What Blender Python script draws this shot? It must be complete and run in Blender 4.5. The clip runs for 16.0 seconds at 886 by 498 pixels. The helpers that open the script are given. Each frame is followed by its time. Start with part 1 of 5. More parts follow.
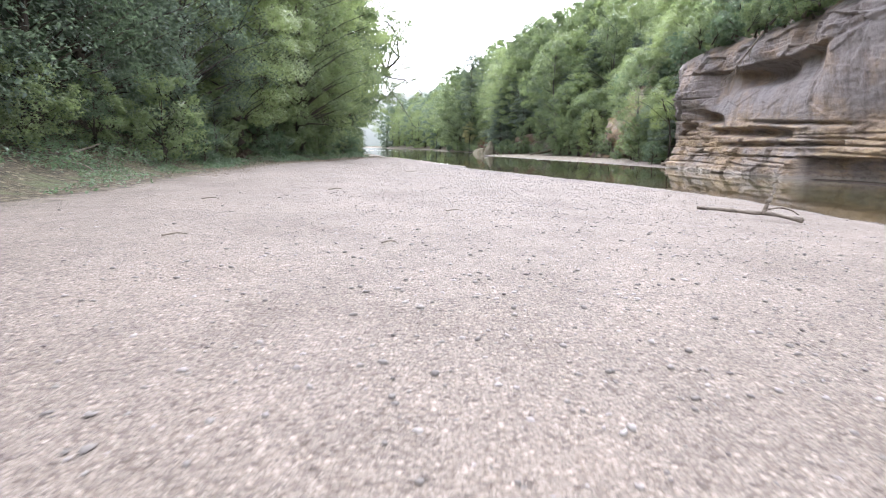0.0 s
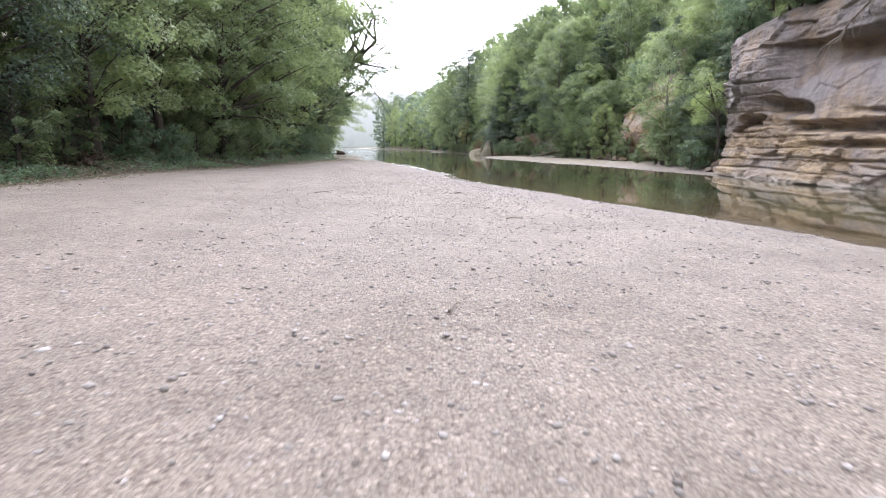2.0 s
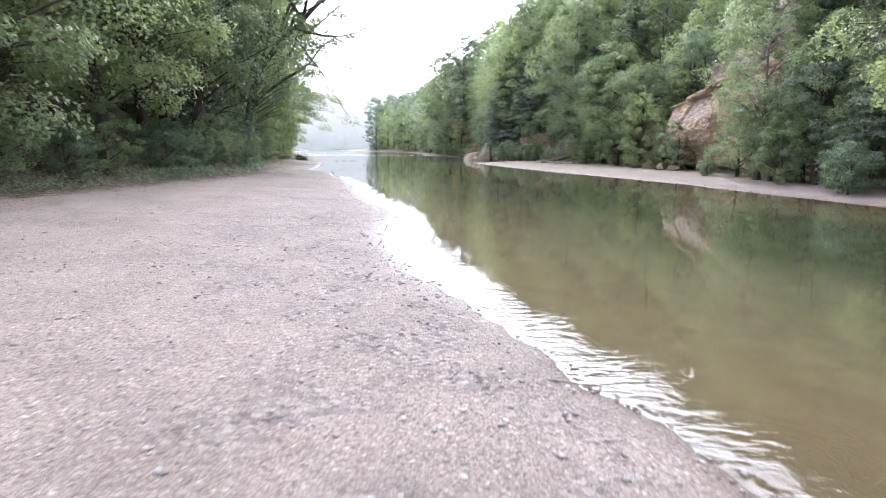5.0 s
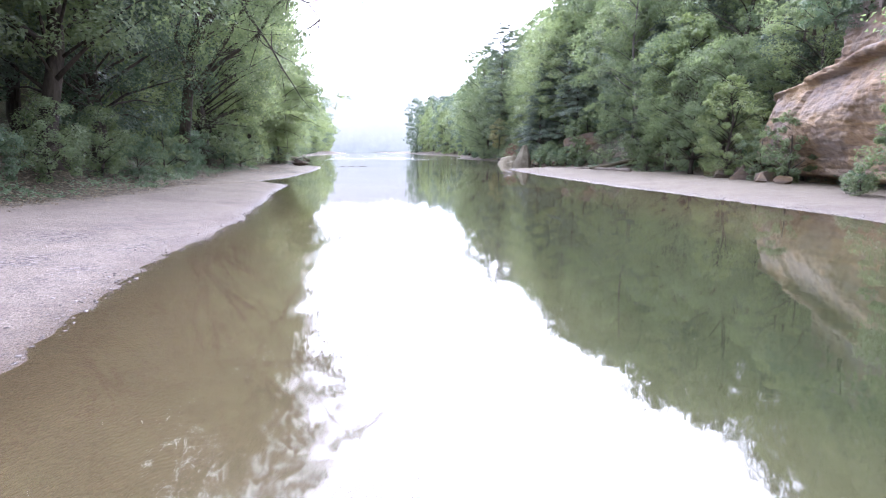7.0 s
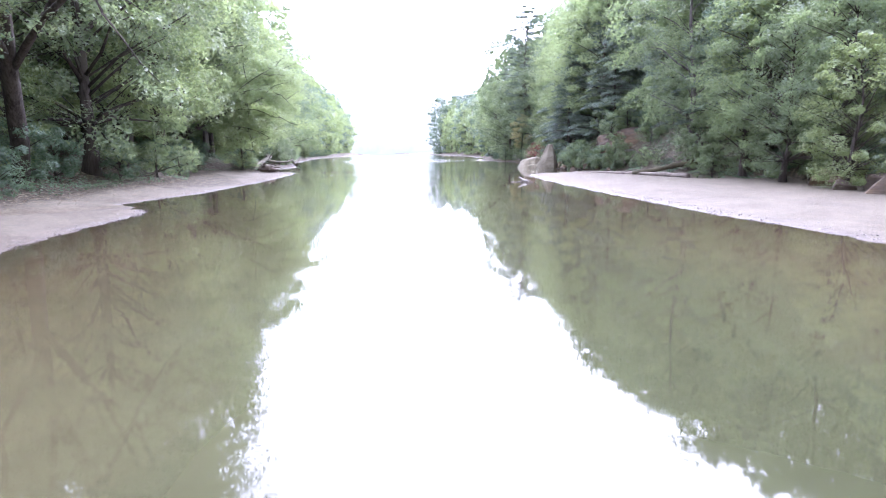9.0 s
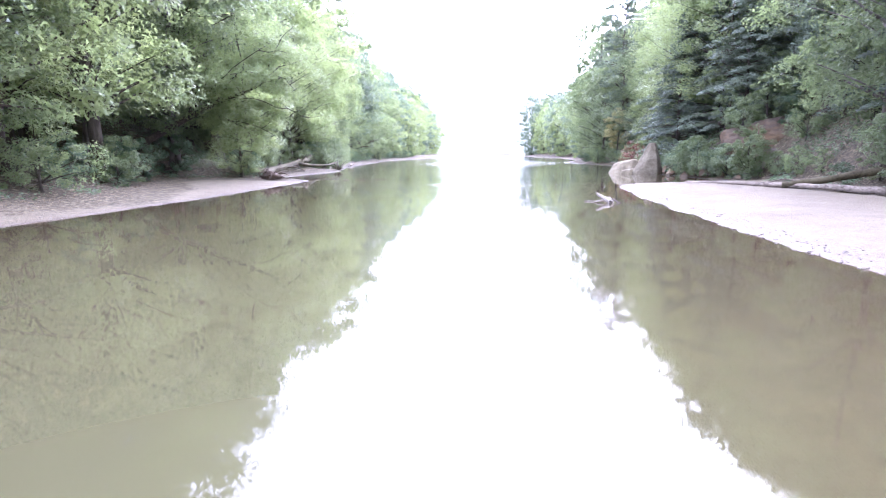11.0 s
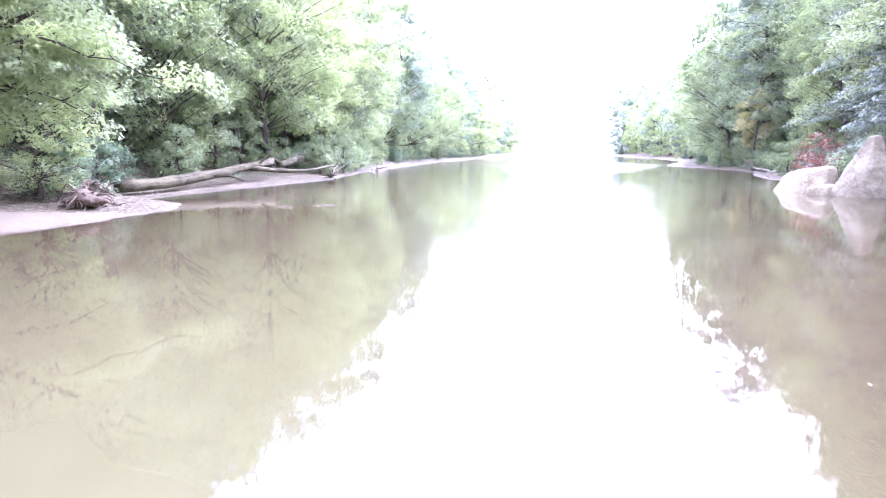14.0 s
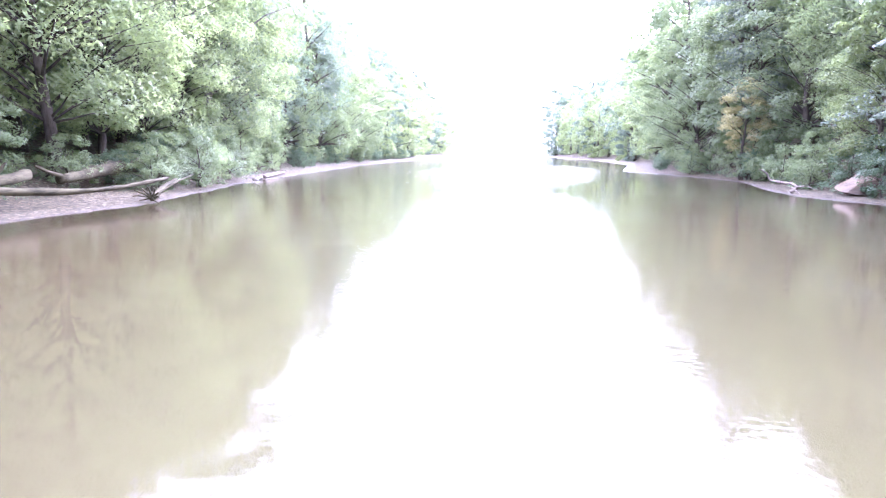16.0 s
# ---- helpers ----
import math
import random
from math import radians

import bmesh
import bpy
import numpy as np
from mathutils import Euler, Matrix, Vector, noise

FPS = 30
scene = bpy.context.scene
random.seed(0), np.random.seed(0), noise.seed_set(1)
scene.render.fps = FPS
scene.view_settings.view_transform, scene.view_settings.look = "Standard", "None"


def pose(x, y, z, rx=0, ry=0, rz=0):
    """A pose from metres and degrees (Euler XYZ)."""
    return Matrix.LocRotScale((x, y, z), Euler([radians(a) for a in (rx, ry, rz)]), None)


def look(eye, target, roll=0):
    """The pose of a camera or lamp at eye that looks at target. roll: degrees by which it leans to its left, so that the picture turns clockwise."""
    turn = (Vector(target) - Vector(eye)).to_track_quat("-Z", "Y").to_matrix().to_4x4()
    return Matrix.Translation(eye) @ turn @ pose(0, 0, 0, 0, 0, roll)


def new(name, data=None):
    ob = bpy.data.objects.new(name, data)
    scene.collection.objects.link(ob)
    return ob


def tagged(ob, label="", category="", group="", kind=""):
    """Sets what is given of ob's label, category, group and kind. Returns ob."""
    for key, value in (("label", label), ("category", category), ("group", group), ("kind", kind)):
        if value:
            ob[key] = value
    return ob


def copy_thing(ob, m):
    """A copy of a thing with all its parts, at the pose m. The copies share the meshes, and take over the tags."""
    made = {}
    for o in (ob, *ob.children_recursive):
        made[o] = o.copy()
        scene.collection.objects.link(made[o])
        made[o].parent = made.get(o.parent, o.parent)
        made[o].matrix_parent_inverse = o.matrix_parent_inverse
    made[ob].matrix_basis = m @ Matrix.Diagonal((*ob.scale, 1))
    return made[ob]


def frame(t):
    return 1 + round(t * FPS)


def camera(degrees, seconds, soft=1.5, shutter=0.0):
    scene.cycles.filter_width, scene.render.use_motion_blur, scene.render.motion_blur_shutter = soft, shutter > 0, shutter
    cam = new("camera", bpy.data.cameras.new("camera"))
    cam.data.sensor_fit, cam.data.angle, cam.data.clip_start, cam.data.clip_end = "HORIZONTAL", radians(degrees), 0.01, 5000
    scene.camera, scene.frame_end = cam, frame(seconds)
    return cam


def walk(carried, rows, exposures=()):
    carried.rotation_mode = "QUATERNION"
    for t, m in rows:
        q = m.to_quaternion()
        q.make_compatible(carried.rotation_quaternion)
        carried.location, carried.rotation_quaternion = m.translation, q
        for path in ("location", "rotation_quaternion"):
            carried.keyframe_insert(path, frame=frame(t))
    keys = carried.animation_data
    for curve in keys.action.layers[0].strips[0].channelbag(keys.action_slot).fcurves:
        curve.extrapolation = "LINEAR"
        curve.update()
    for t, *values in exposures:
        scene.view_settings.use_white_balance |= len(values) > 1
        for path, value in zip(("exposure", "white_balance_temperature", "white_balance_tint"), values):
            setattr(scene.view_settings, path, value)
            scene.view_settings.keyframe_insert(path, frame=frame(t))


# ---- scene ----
cam = camera(74.0, 16.0, soft=1.0, shutter=0.14)
# seconds, eye in metres over the water, yaw, pitch, roll
ROWS = [
    (0.0, 0.31, -0.38, 1.73, -0.34, -9.93, 0.61),
    (0.5, 0.78, 2.86, 1.72, -0.33, -9.92, 0.57),
    (1.0, 1.27, 6.20, 1.71, -0.21, -9.90, 0.54),
    (1.5, 1.70, 9.60, 1.71, -0.23, -9.88, 0.55),
    (2.0, 2.07, 13.03, 1.73, -0.26, -9.86, 0.61),
    (2.5, 2.39, 16.45, 1.77, -0.23, -9.85, 0.70),
    (3.0, 2.54, 19.61, 1.82, -0.34, -9.84, 0.76),
    (3.5, 2.67, 22.95, 1.89, -0.43, -9.83, 0.73),
    (4.0, 2.87, 26.50, 1.95, -0.51, -9.82, 0.58),
    (6.5, 5.81, 45.20, 2.04, 1.23, -9.52, 0.37),
    (7.0, 6.39, 48.83, 2.09, 4.17, -9.53, 0.46),
    (7.5, 6.73, 52.45, 2.13, 4.88, -9.53, 0.42),
    (8.0, 6.99, 56.05, 2.16, 5.13, -9.53, 0.25),
    (10.5, 8.73, 74.78, 2.13, 13.25, -9.33, -0.26),
    (11.0, 8.74, 78.89, 2.11, 16.25, -9.32, -0.20),
    (11.5, 8.61, 83.00, 2.10, 19.82, -9.34, -0.15),
    (12.0, 8.22, 87.04, 2.09, 22.95, -9.36, -0.12),
    (12.5, 7.64, 91.12, 2.10, 23.95, -9.39, -0.10),
    (13.0, 6.85, 95.22, 2.12, 24.22, -9.42, -0.07),
    (13.5, 5.89, 99.27, 2.15, 24.48, -9.45, -0.01),
    (14.0, 4.70, 103.36, 2.19, 24.32, -9.48, 0.07),
    (14.5, 3.45, 107.36, 2.25, 22.81, -9.51, 0.16),
    (15.0, 2.15, 111.27, 2.33, 20.71, -9.52, 0.22),
    (15.5, 0.87, 115.13, 2.41, 18.31, -9.51, 0.25),
    (16.0, -0.24, 118.90, 2.50, 17.73, -9.47, 0.25),
]
walk(cam, [(t, pose(x, y, z, 90 + pitch, 0, yaw) @ pose(0, 0, 0, 0, 0, roll)) for t, x, y, z, yaw, pitch, roll in ROWS],
     exposures=[(0.0, 0.36, 6120, 16), (2.0, 0.24, 6180, 17), (3.0, 0.42, 6120, 18), (4.0, 0.46, 6050, 19), (6.5, 0.56, 5680, 25), (8.2, 0.97, 5450, 31), (10.5, 1.24, 5400, 35), (12.5, 1.90, 5350, 40), (14.0, 2.14, 5300, 43), (16.0, 2.12, 5280, 44)])

# ---- daylight: a sun behind morning mist, ahead over the river ----
SUN_AZ, SUN_EL = 6.0, 40.0          # degrees from +y towards +x, and up
sun_dir = Vector((math.sin(radians(SUN_AZ)) * math.cos(radians(SUN_EL)), math.cos(radians(SUN_AZ)) * math.cos(radians(SUN_EL)), math.sin(radians(SUN_EL))))
world = bpy.data.worlds.new("misty_sky")
scene.world = world
world.use_nodes = True
wn, wl = world.node_tree.nodes, world.node_tree.links
wn.clear()
w_out = wn.new("ShaderNodeOutputWorld")
w_bg = wn.new("ShaderNodeBackground")
w_sky = wn.new("ShaderNodeTexSky")
w_sky.sky_type = "NISHITA"
w_sky.sun_disc = False
w_sky.sun_elevation, w_sky.sun_rotation = radians(SUN_EL), radians(SUN_AZ)
w_sky.dust_density, w_sky.air_density = 6.0, 1.0
w_grey = wn.new("ShaderNodeHueSaturation")
w_grey.inputs["Saturation"].default_value = 0.25
w_grey.inputs["Value"].default_value = 0.10
wl.new(w_sky.outputs[0], w_grey.inputs["Color"])
# the mist's glow round the hidden sun
w_tc = wn.new("ShaderNodeTexCoord")
w_dot = wn.new("ShaderNodeVectorMath")
w_dot.operation = "DOT_PRODUCT"
w_dot.inputs[1].default_value = sun_dir
wl.new(w_tc.outputs["Generated"], w_dot.inputs[0])
w_max = wn.new("ShaderNodeMath")
w_max.operation = "MAXIMUM"
w_max.inputs[1].default_value = 0.0
wl.new(w_dot.outputs["Value"], w_max.inputs[0])
w_pow = wn.new("ShaderNodeMath")
w_pow.operation = "POWER"
w_pow.inputs[1].default_value = 7.0
wl.new(w_max.outputs[0], w_pow.inputs[0])
w_gl = wn.new("ShaderNodeMath")
w_gl.operation = "MULTIPLY_ADD"
w_gl.inputs[1].default_value = 7.0
w_gl.inputs[2].default_value = 2.9
wl.new(w_pow.outputs[0], w_gl.inputs[0])
w_mul = wn.new("ShaderNodeVectorMath")
w_mul.operation = "SCALE"
w_mul.inputs[0].default_value = (0.94, 0.985, 1.055)
wl.new(w_gl.outputs[0], w_mul.inputs["Scale"])
w_add = wn.new("ShaderNodeVectorMath")
w_add.operation = "ADD"
wl.new(w_grey.outputs[0], w_add.inputs[0])
wl.new(w_mul.outputs[0], w_add.inputs[1])
wl.new(w_add.outputs[0], w_bg.inputs["Color"])
w_bg.inputs["Strength"].default_value = 1.0
wl.new(w_bg.outputs[0], w_out.inputs[0])
sun = new("sun", bpy.data.lights.new("sun", "SUN"))
sun.data.energy, sun.data.angle, sun.data.color = 1.4, radians(16), (1.0, 0.96, 0.9)
sun.matrix_world = look(sun_dir * 100, (0, 0, 0))


# ---- small tools ----
rng = np.random.default_rng(7)


def lattice(ix, iy, iz, seed):
    h = (ix * 374761393 + iy * 668265263 + iz * 2147483647 + seed * 974711) & 0xFFFFFFFF
    h = ((h ^ (h >> 13)) * 1274126177) & 0xFFFFFFFF
    return ((h ^ (h >> 16)) & 0xFFFF) / 65535.0


def vnoise(x, y, z=0.0, seed=0):
    """Value noise of arrays, -1 to 1."""
    x, y, z = np.broadcast_arrays(np.asarray(x, float), np.asarray(y, float), np.asarray(z, float))
    ix, iy, iz = (np.floor(a).astype(np.int64) for a in (x, y, z))
    fx, fy, fz = (a - np.floor(a) for a in (x, y, z))
    fx, fy, fz = (a * a * (3 - 2 * a) for a in (fx, fy, fz))
    total = 0.0
    for dx in (0, 1):
        for dy in (0, 1):
            for dz in (0, 1):
                w = (fx if dx else 1 - fx) * (fy if dy else 1 - fy) * (fz if dz else 1 - fz)
                total = total + w * lattice(ix + dx, iy + dy, iz + dz, seed)
    return total * 2 - 1


def fbm(x, y, z=0.0, seed=0, octaves=4):
    total, amp = 0.0, 1.0
    for o in range(octaves):
        total = total + amp * vnoise(np.asarray(x) * 2 ** o, np.asarray(y) * 2 ** o, np.asarray(z) * 2 ** o, seed + o)
        amp *= 0.5
    return total / 1.9


def mesh_of(name, verts, quads, smooth=True, tris=None):
    """A mesh from arrays of vertices and of four-cornered (and three-cornered) faces."""
    me = bpy.data.meshes.new(name)
    verts = np.asarray(verts, np.float32)
    quads = np.asarray(quads, np.int32).reshape(-1, 4)
    tris = np.zeros((0, 3), np.int32) if tris is None else np.asarray(tris, np.int32).reshape(-1, 3)
    me.vertices.add(len(verts))
    me.vertices.foreach_set("co", verts.ravel())
    n = len(quads) * 4 + len(tris) * 3
    me.loops.add(n)
    me.loops.foreach_set("vertex_index", np.r_[quads.ravel(), tris.ravel()])
    me.polygons.add(len(quads) + len(tris))
    starts = np.r_[np.arange(len(quads)) * 4, len(quads) * 4 + np.arange(len(tris)) * 3]
    me.polygons.foreach_set("loop_start", starts.astype(np.int32))
    me.polygons.foreach_set("use_smooth", np.full(len(starts), smooth))
    me.update(calc_edges=True)
    return me


def grid_quads(rows, cols):
    i = np.arange(rows - 1)[:, None] * cols + np.arange(cols - 1)[None, :]
    return np.stack([i, i + 1, i + cols + 1, i + cols], -1).reshape(-1, 4)


class Build:
    """Gathers pieces of one mesh."""

    def __init__(self):
        self.v, self.q, self.n = [], [], 0

    def add(self, verts, quads):
        self.v.append(np.asarray(verts, float))
        self.q.append(np.asarray(quads, np.int64).reshape(-1, 4) + self.n)
        self.n += len(verts)

    def tube(self, path, radii, sides=7, rough=0.0, seed=0):
        """A closed tapering limb along a path."""
        path, radii = np.asarray(path, float), np.asarray(radii, float)
        tang = np.gradient(path, axis=0)
        tang /= np.linalg.norm(tang, axis=1)[:, None] + 1e-9
        ref = np.where(np.abs(tang[:, 2:3]) > 0.9, [[1.0, 0, 0]], [[0, 0, 1.0]])
        a = np.cross(tang, ref)
        a /= np.linalg.norm(a, axis=1)[:, None] + 1e-9
        b = np.cross(tang, a)
        ang = np.arange(sides) / sides * 2 * np.pi
        ring = a[:, None] * np.cos(ang)[None, :, None] + b[:, None] * np.sin(ang)[None, :, None]
        r = np.repeat(radii[:, None], sides, 1)
        if rough:
            p = path[:, None] + ring * r[..., None]
            r = r * (1 + rough * fbm(p[..., 0] * 3, p[..., 1] * 3, p[..., 2] * 3, seed, 3))
        v = (path[:, None] + ring * r[..., None]).reshape(-1, 3)
        n = len(path)
        i = np.arange(n - 1)[:, None] * sides + np.arange(sides)[None, :]
        j = np.arange(n - 1)[:, None] * sides + (np.arange(sides)[None, :] + 1) % sides
        q = np.stack([i, j, j + sides, i + sides], -1).reshape(-1, 4)
        v = np.r_[v, path[:1], path[-1:]]
        k = np.arange(sides)
        c0, c1, last = n * sides, n * sides + 1, (n - 1) * sides
        # caps as four-cornered faces over two sides each where the count is even
        half = np.arange(0, sides - sides % 2, 2)
        q0 = np.stack([np.full(len(half), c0), (half + 2) % sides, half + 1, half], -1)
        q1 = np.stack([np.full(len(half), c1), last + half, last + half + 1, last + (half + 2) % sides], -1)
        self.add(v, np.r_[q, q0, q1])

    def mesh(self, name, smooth=True):
        return mesh_of(name, np.concatenate(self.v), np.concatenate(self.q), smooth)


def bend(a, b, n=8, sag=0.0, wob=0.0, seed=0):
    """A path from a to b, sagging (or arching, if negative), with a wobble."""
    u = np.linspace(0, 1, n)[:, None]
    p = np.asarray(a, float) * (1 - u) + np.asarray(b, float) * u
    p[:, 2] -= sag * 4 * u[:, 0] * (1 - u[:, 0])
    if wob:
        f = np.sin(u[:, 0] * np.pi)
        for c in range(3):
            p[:, c] += wob * f * vnoise(u[:, 0] * 4 + c * 9.1, seed * 3.7 + 0.3, c + 0.5, seed)
    return p


def part(name, me, material, parent, label=""):
    ob = new(name, me)
    me.materials.clear()
    me.materials.append(material)
    ob.parent = parent
    return tagged(ob, label)


def thing(name, label, category, group="", kind="", at=(0, 0, 0)):
    ob = new(name)
    ob.location = at
    return tagged(ob, label, category, group, kind)


def solid(name, me, material, label, category, group="", kind=""):
    ob = new(name, me)
    me.materials.append(material)
    return tagged(ob, label, category, group, kind)


# ---- materials ----
def material(name):
    m = bpy.data.materials.new(name)
    m.use_nodes = True
    nt = m.node_tree
    nt.nodes.clear()
    return m, nt.nodes, nt.links


def node(nodes, kind, **values):
    n = nodes.new(kind)
    for key, value in values.items():
        n.inputs[key.replace("_", " ")].default_value = value
    return n


def ramp(nodes, links, source, stops):
    r = nodes.new("ShaderNodeValToRGB")
    while len(r.color_ramp.elements) < len(stops):
        r.color_ramp.elements.new(0.5)
    for e, (p, c) in zip(r.color_ramp.elements, stops):
        e.position, e.color = p, (*c, 1) if len(c) == 3 else c
    links.new(source, r.inputs[0])
    return r


def mix(nodes, links, fac, a, b, blend="MIX"):
    n = nodes.new("ShaderNodeMix")
    n.data_type, n.blend_type = "RGBA", blend
    for sock, value in ((n.inputs[0], fac), (n.inputs[6], a), (n.inputs[7], b)):
        if isinstance(value, (int, float)):
            sock.default_value = value
        elif isinstance(value, tuple):
            sock.default_value = (*value, 1)
        else:
            links.new(value, sock)
    return n.outputs[2]


def maths(nodes, links, op, a, b=0.0, c=0.0, clamp=False):
    n = nodes.new("ShaderNodeMath")
    n.operation, n.use_clamp = op, clamp
    for sock, value in zip(n.inputs, (a, b, c)):
        if isinstance(value, (int, float)):
            sock.default_value = value
        else:
            links.new(value, sock)
    return n.outputs[0]


def finish(m, nodes, links, colour, rough, height=None, strength=0.5, distance=0.02, spec=0.3):
    out = nodes.new("ShaderNodeOutputMaterial")
    p = nodes.new("ShaderNodeBsdfPrincipled")
    p.inputs["Specular IOR Level"].default_value = spec
    links.new(colour, p.inputs["Base Color"])
    if isinstance(rough, (int, float)):
        p.inputs["Roughness"].default_value = rough
    else:
        links.new(rough, p.inputs["Roughness"])
    if height is not None:
        b = nodes.new("ShaderNodeBump")
        b.inputs["Strength"].default_value, b.inputs["Distance"].default_value = strength, distance
        links.new(height, b.inputs["Height"])
        links.new(b.outputs[0], p.inputs["Normal"])
    links.new(p.outputs[0], out.inputs[0])
    return m


def ground_material():
    """Pale river gravel, with leaf litter and soil, grass and silt where the sheet's attributes say."""
    m, n, l = material("river_gravel")
    geo = n.new("ShaderNodeNewGeometry")
    sep = n.new("ShaderNodeSeparateXYZ")
    l.new(geo.outputs["Position"], sep.inputs[0])
    att = n.new("ShaderNodeVertexColor")
    att.layer_name = "cover"
    parts = n.new("ShaderNodeSeparateColor")
    l.new(att.outputs[0], parts.inputs[0])
    pos = geo.outputs["Position"]

    def vor(scale, feature="F1"):
        v = n.new("ShaderNodeTexVoronoi")
        v.feature = feature
        v.inputs["Scale"].default_value = scale
        l.new(pos, v.inputs["Vector"])
        return v

    def noi(scale, detail=4.0):
        v = n.new("ShaderNodeTexNoise")
        v.inputs["Scale"].default_value, v.inputs["Detail"].default_value = scale, detail
        l.new(pos, v.inputs["Vector"])
        return v.outputs["Fac"]

    big, small = vor(38.0), vor(84.0)
    tone = n.new("ShaderNodeSeparateColor")
    l.new(big.outputs["Color"], tone.inputs[0])
    stones = ramp(n, l, tone.outputs[0], [(0.0, (0.070, 0.061, 0.057)), (0.14, (0.138, 0.123, 0.115)), (0.6, (0.180, 0.162, 0.152)), (0.88, (0.212, 0.192, 0.181)), (1.0, (0.30, 0.276, 0.262))])
    tone2 = n.new("ShaderNodeSeparateColor")
    l.new(small.outputs["Color"], tone2.inputs[0])
    grit = ramp(n, l, tone2.outputs[0], [(0.0, (0.095, 0.083, 0.077)), (0.4, (0.165, 0.149, 0.141)), (0.75, (0.190, 0.172, 0.163)), (1.0, (0.27, 0.25, 0.238))])
    which = ramp(n, l, tone.outputs[1], [(0.42, (0, 0, 0)), (0.46, (1, 1, 1))])
    col = mix(n, l, which.outputs[0], grit.outputs[0], stones.outputs[0])
    gap = ramp(n, l, big.outputs["Distance"], [(0.35, (1, 1, 1)), (0.8, (0.7, 0.66, 0.62))])
    col = mix(n, l, 1.0, col, gap.outputs[0], "MULTIPLY")
    # broad drifts of sand and of darker stones
    drift = ramp(n, l, noi(0.55, 5.0), [(0.34, (0.90, 0.825, 0.73)), (0.5, (1.05, 0.98, 0.885)), (0.66, (1.15, 1.07, 0.96))])
    col = mix(n, l, 1.0, col, drift.outputs[0], "MULTIPLY")
    lump = ramp(n, l, noi(2.6, 3.0), [(0.35, (0.91, 0.90, 0.89)), (0.6, (1.04, 1.03, 1.02))])
    col = mix(n, l, 1.0, col, lump.outputs[0], "MULTIPLY")
    # a belt of coarser, darker cobbles above the waterline
    cob = vor(17.0)
    cobt = n.new("ShaderNodeSeparateColor")
    l.new(cob.outputs["Color"], cobt.inputs[0])
    cobbles = ramp(n, l, cobt.outputs[0], [(0.0, (0.042, 0.034, 0.030)), (0.3, (0.080, 0.067, 0.060)), (0.7, (0.130, 0.112, 0.101)), (1.0, (0.24, 0.212, 0.192))])
    belt = maths(n, l, "MULTIPLY", att.outputs["Alpha"], ramp(n, l, noi(0.9, 5.0), [(0.42, (0, 0, 0)), (0.6, (1, 1, 1))]).outputs[0])
    belt = maths(n, l, "MULTIPLY", belt, ramp(n, l, cobt.outputs[1], [(0.35, (0, 0, 0)), (0.5, (1, 1, 1))]).outputs[0])
    col = mix(n, l, belt, col, cobbles.outputs[0])
    # downstream the gravel colour is toned darker and yellower, offsetting the rising exposure
    col = mix(n, l, parts.outputs[2], col, mix(n, l, 1.0, col, (0.755, 0.765, 0.625), "MULTIPLY"))
    # leaf litter and soil
    litter = vor(9.0)
    lt = n.new("ShaderNodeSeparateColor")
    l.new(litter.outputs["Color"], lt.inputs[0])
    soil = ramp(n, l, lt.outputs[0], [(0.0, (0.025, 0.019, 0.010)), (0.5, (0.056, 0.044, 0.025)), (0.85, (0.105, 0.086, 0.050)), (1.0, (0.19, 0.16, 0.10))])
    grass = ramp(n, l, noi(7.0, 6.0), [(0.3, (0.04, 0.045, 0.02)), (0.55, (0.08, 0.092, 0.038)), (0.75, (0.15, 0.14, 0.08))])
    edge = maths(n, l, "MULTIPLY_ADD", noi(1.7, 6.0), 1.2, -0.6)
    soil_f = maths(n, l, "ADD", parts.outputs[0], maths(n, l, "MULTIPLY", edge, 0.9), clamp=True)
    soil_f = ramp(n, l, soil_f, [(0.35, (0, 0, 0)), (0.62, (1, 1, 1))]).outputs[0]
    grass_f = maths(n, l, "ADD", parts.outputs[1], maths(n, l, "MULTIPLY", edge, 1.0), clamp=True)
    grass_f = ramp(n, l, grass_f, [(0.42, (0, 0, 0)), (0.66, (1, 1, 1))]).outputs[0]
    col = mix(n, l, soil_f, col, soil.outputs[0])
    col = mix(n, l, grass_f, col, grass.outputs[0])
    # wet and silted under and at the water's edge
    wet = maths(n, l, "MULTIPLY_ADD", sep.outputs[2], -14.0, 1.0, clamp=True)
    col = mix(n, l, wet, col, mix(n, l, 1.0, col, (0.5, 0.42, 0.33), "MULTIPLY"))
    silt = maths(n, l, "MULTIPLY_ADD", sep.outputs[2], -4.0, -0.1, clamp=True)
    # sandier bed upstream, darker silt downstream
    sandy = maths(n, l, "MULTIPLY_ADD", sep.outputs[1], -0.1, 9.0, clamp=True)
    inlet = maths(n, l, "MULTIPLY", maths(n, l, "MULTIPLY_ADD", sep.outputs[0], -0.15, -0.9, clamp=True), maths(n, l, "MULTIPLY_ADD", sep.outputs[1], 0.1, -11.0, clamp=True))
    sandy = maths(n, l, "MAXIMUM", sandy, inlet)
    col = mix(n, l, maths(n, l, "MULTIPLY", silt, 0.8), col, mix(n, l, sandy, (0.070, 0.056, 0.037), (0.17, 0.128, 0.08)))
    blot = ramp(n, l, noi(1.6, 6.0), [(0.40, (0.70, 0.67, 0.63)), (0.56, (1, 1, 1)), (0.7, (1.15, 1.12, 1.06))])
    col = mix(n, l, maths(n, l, "MULTIPLY", silt, 0.9), col, mix(n, l, 1.0, col, blot.outputs[0], "MULTIPLY"))
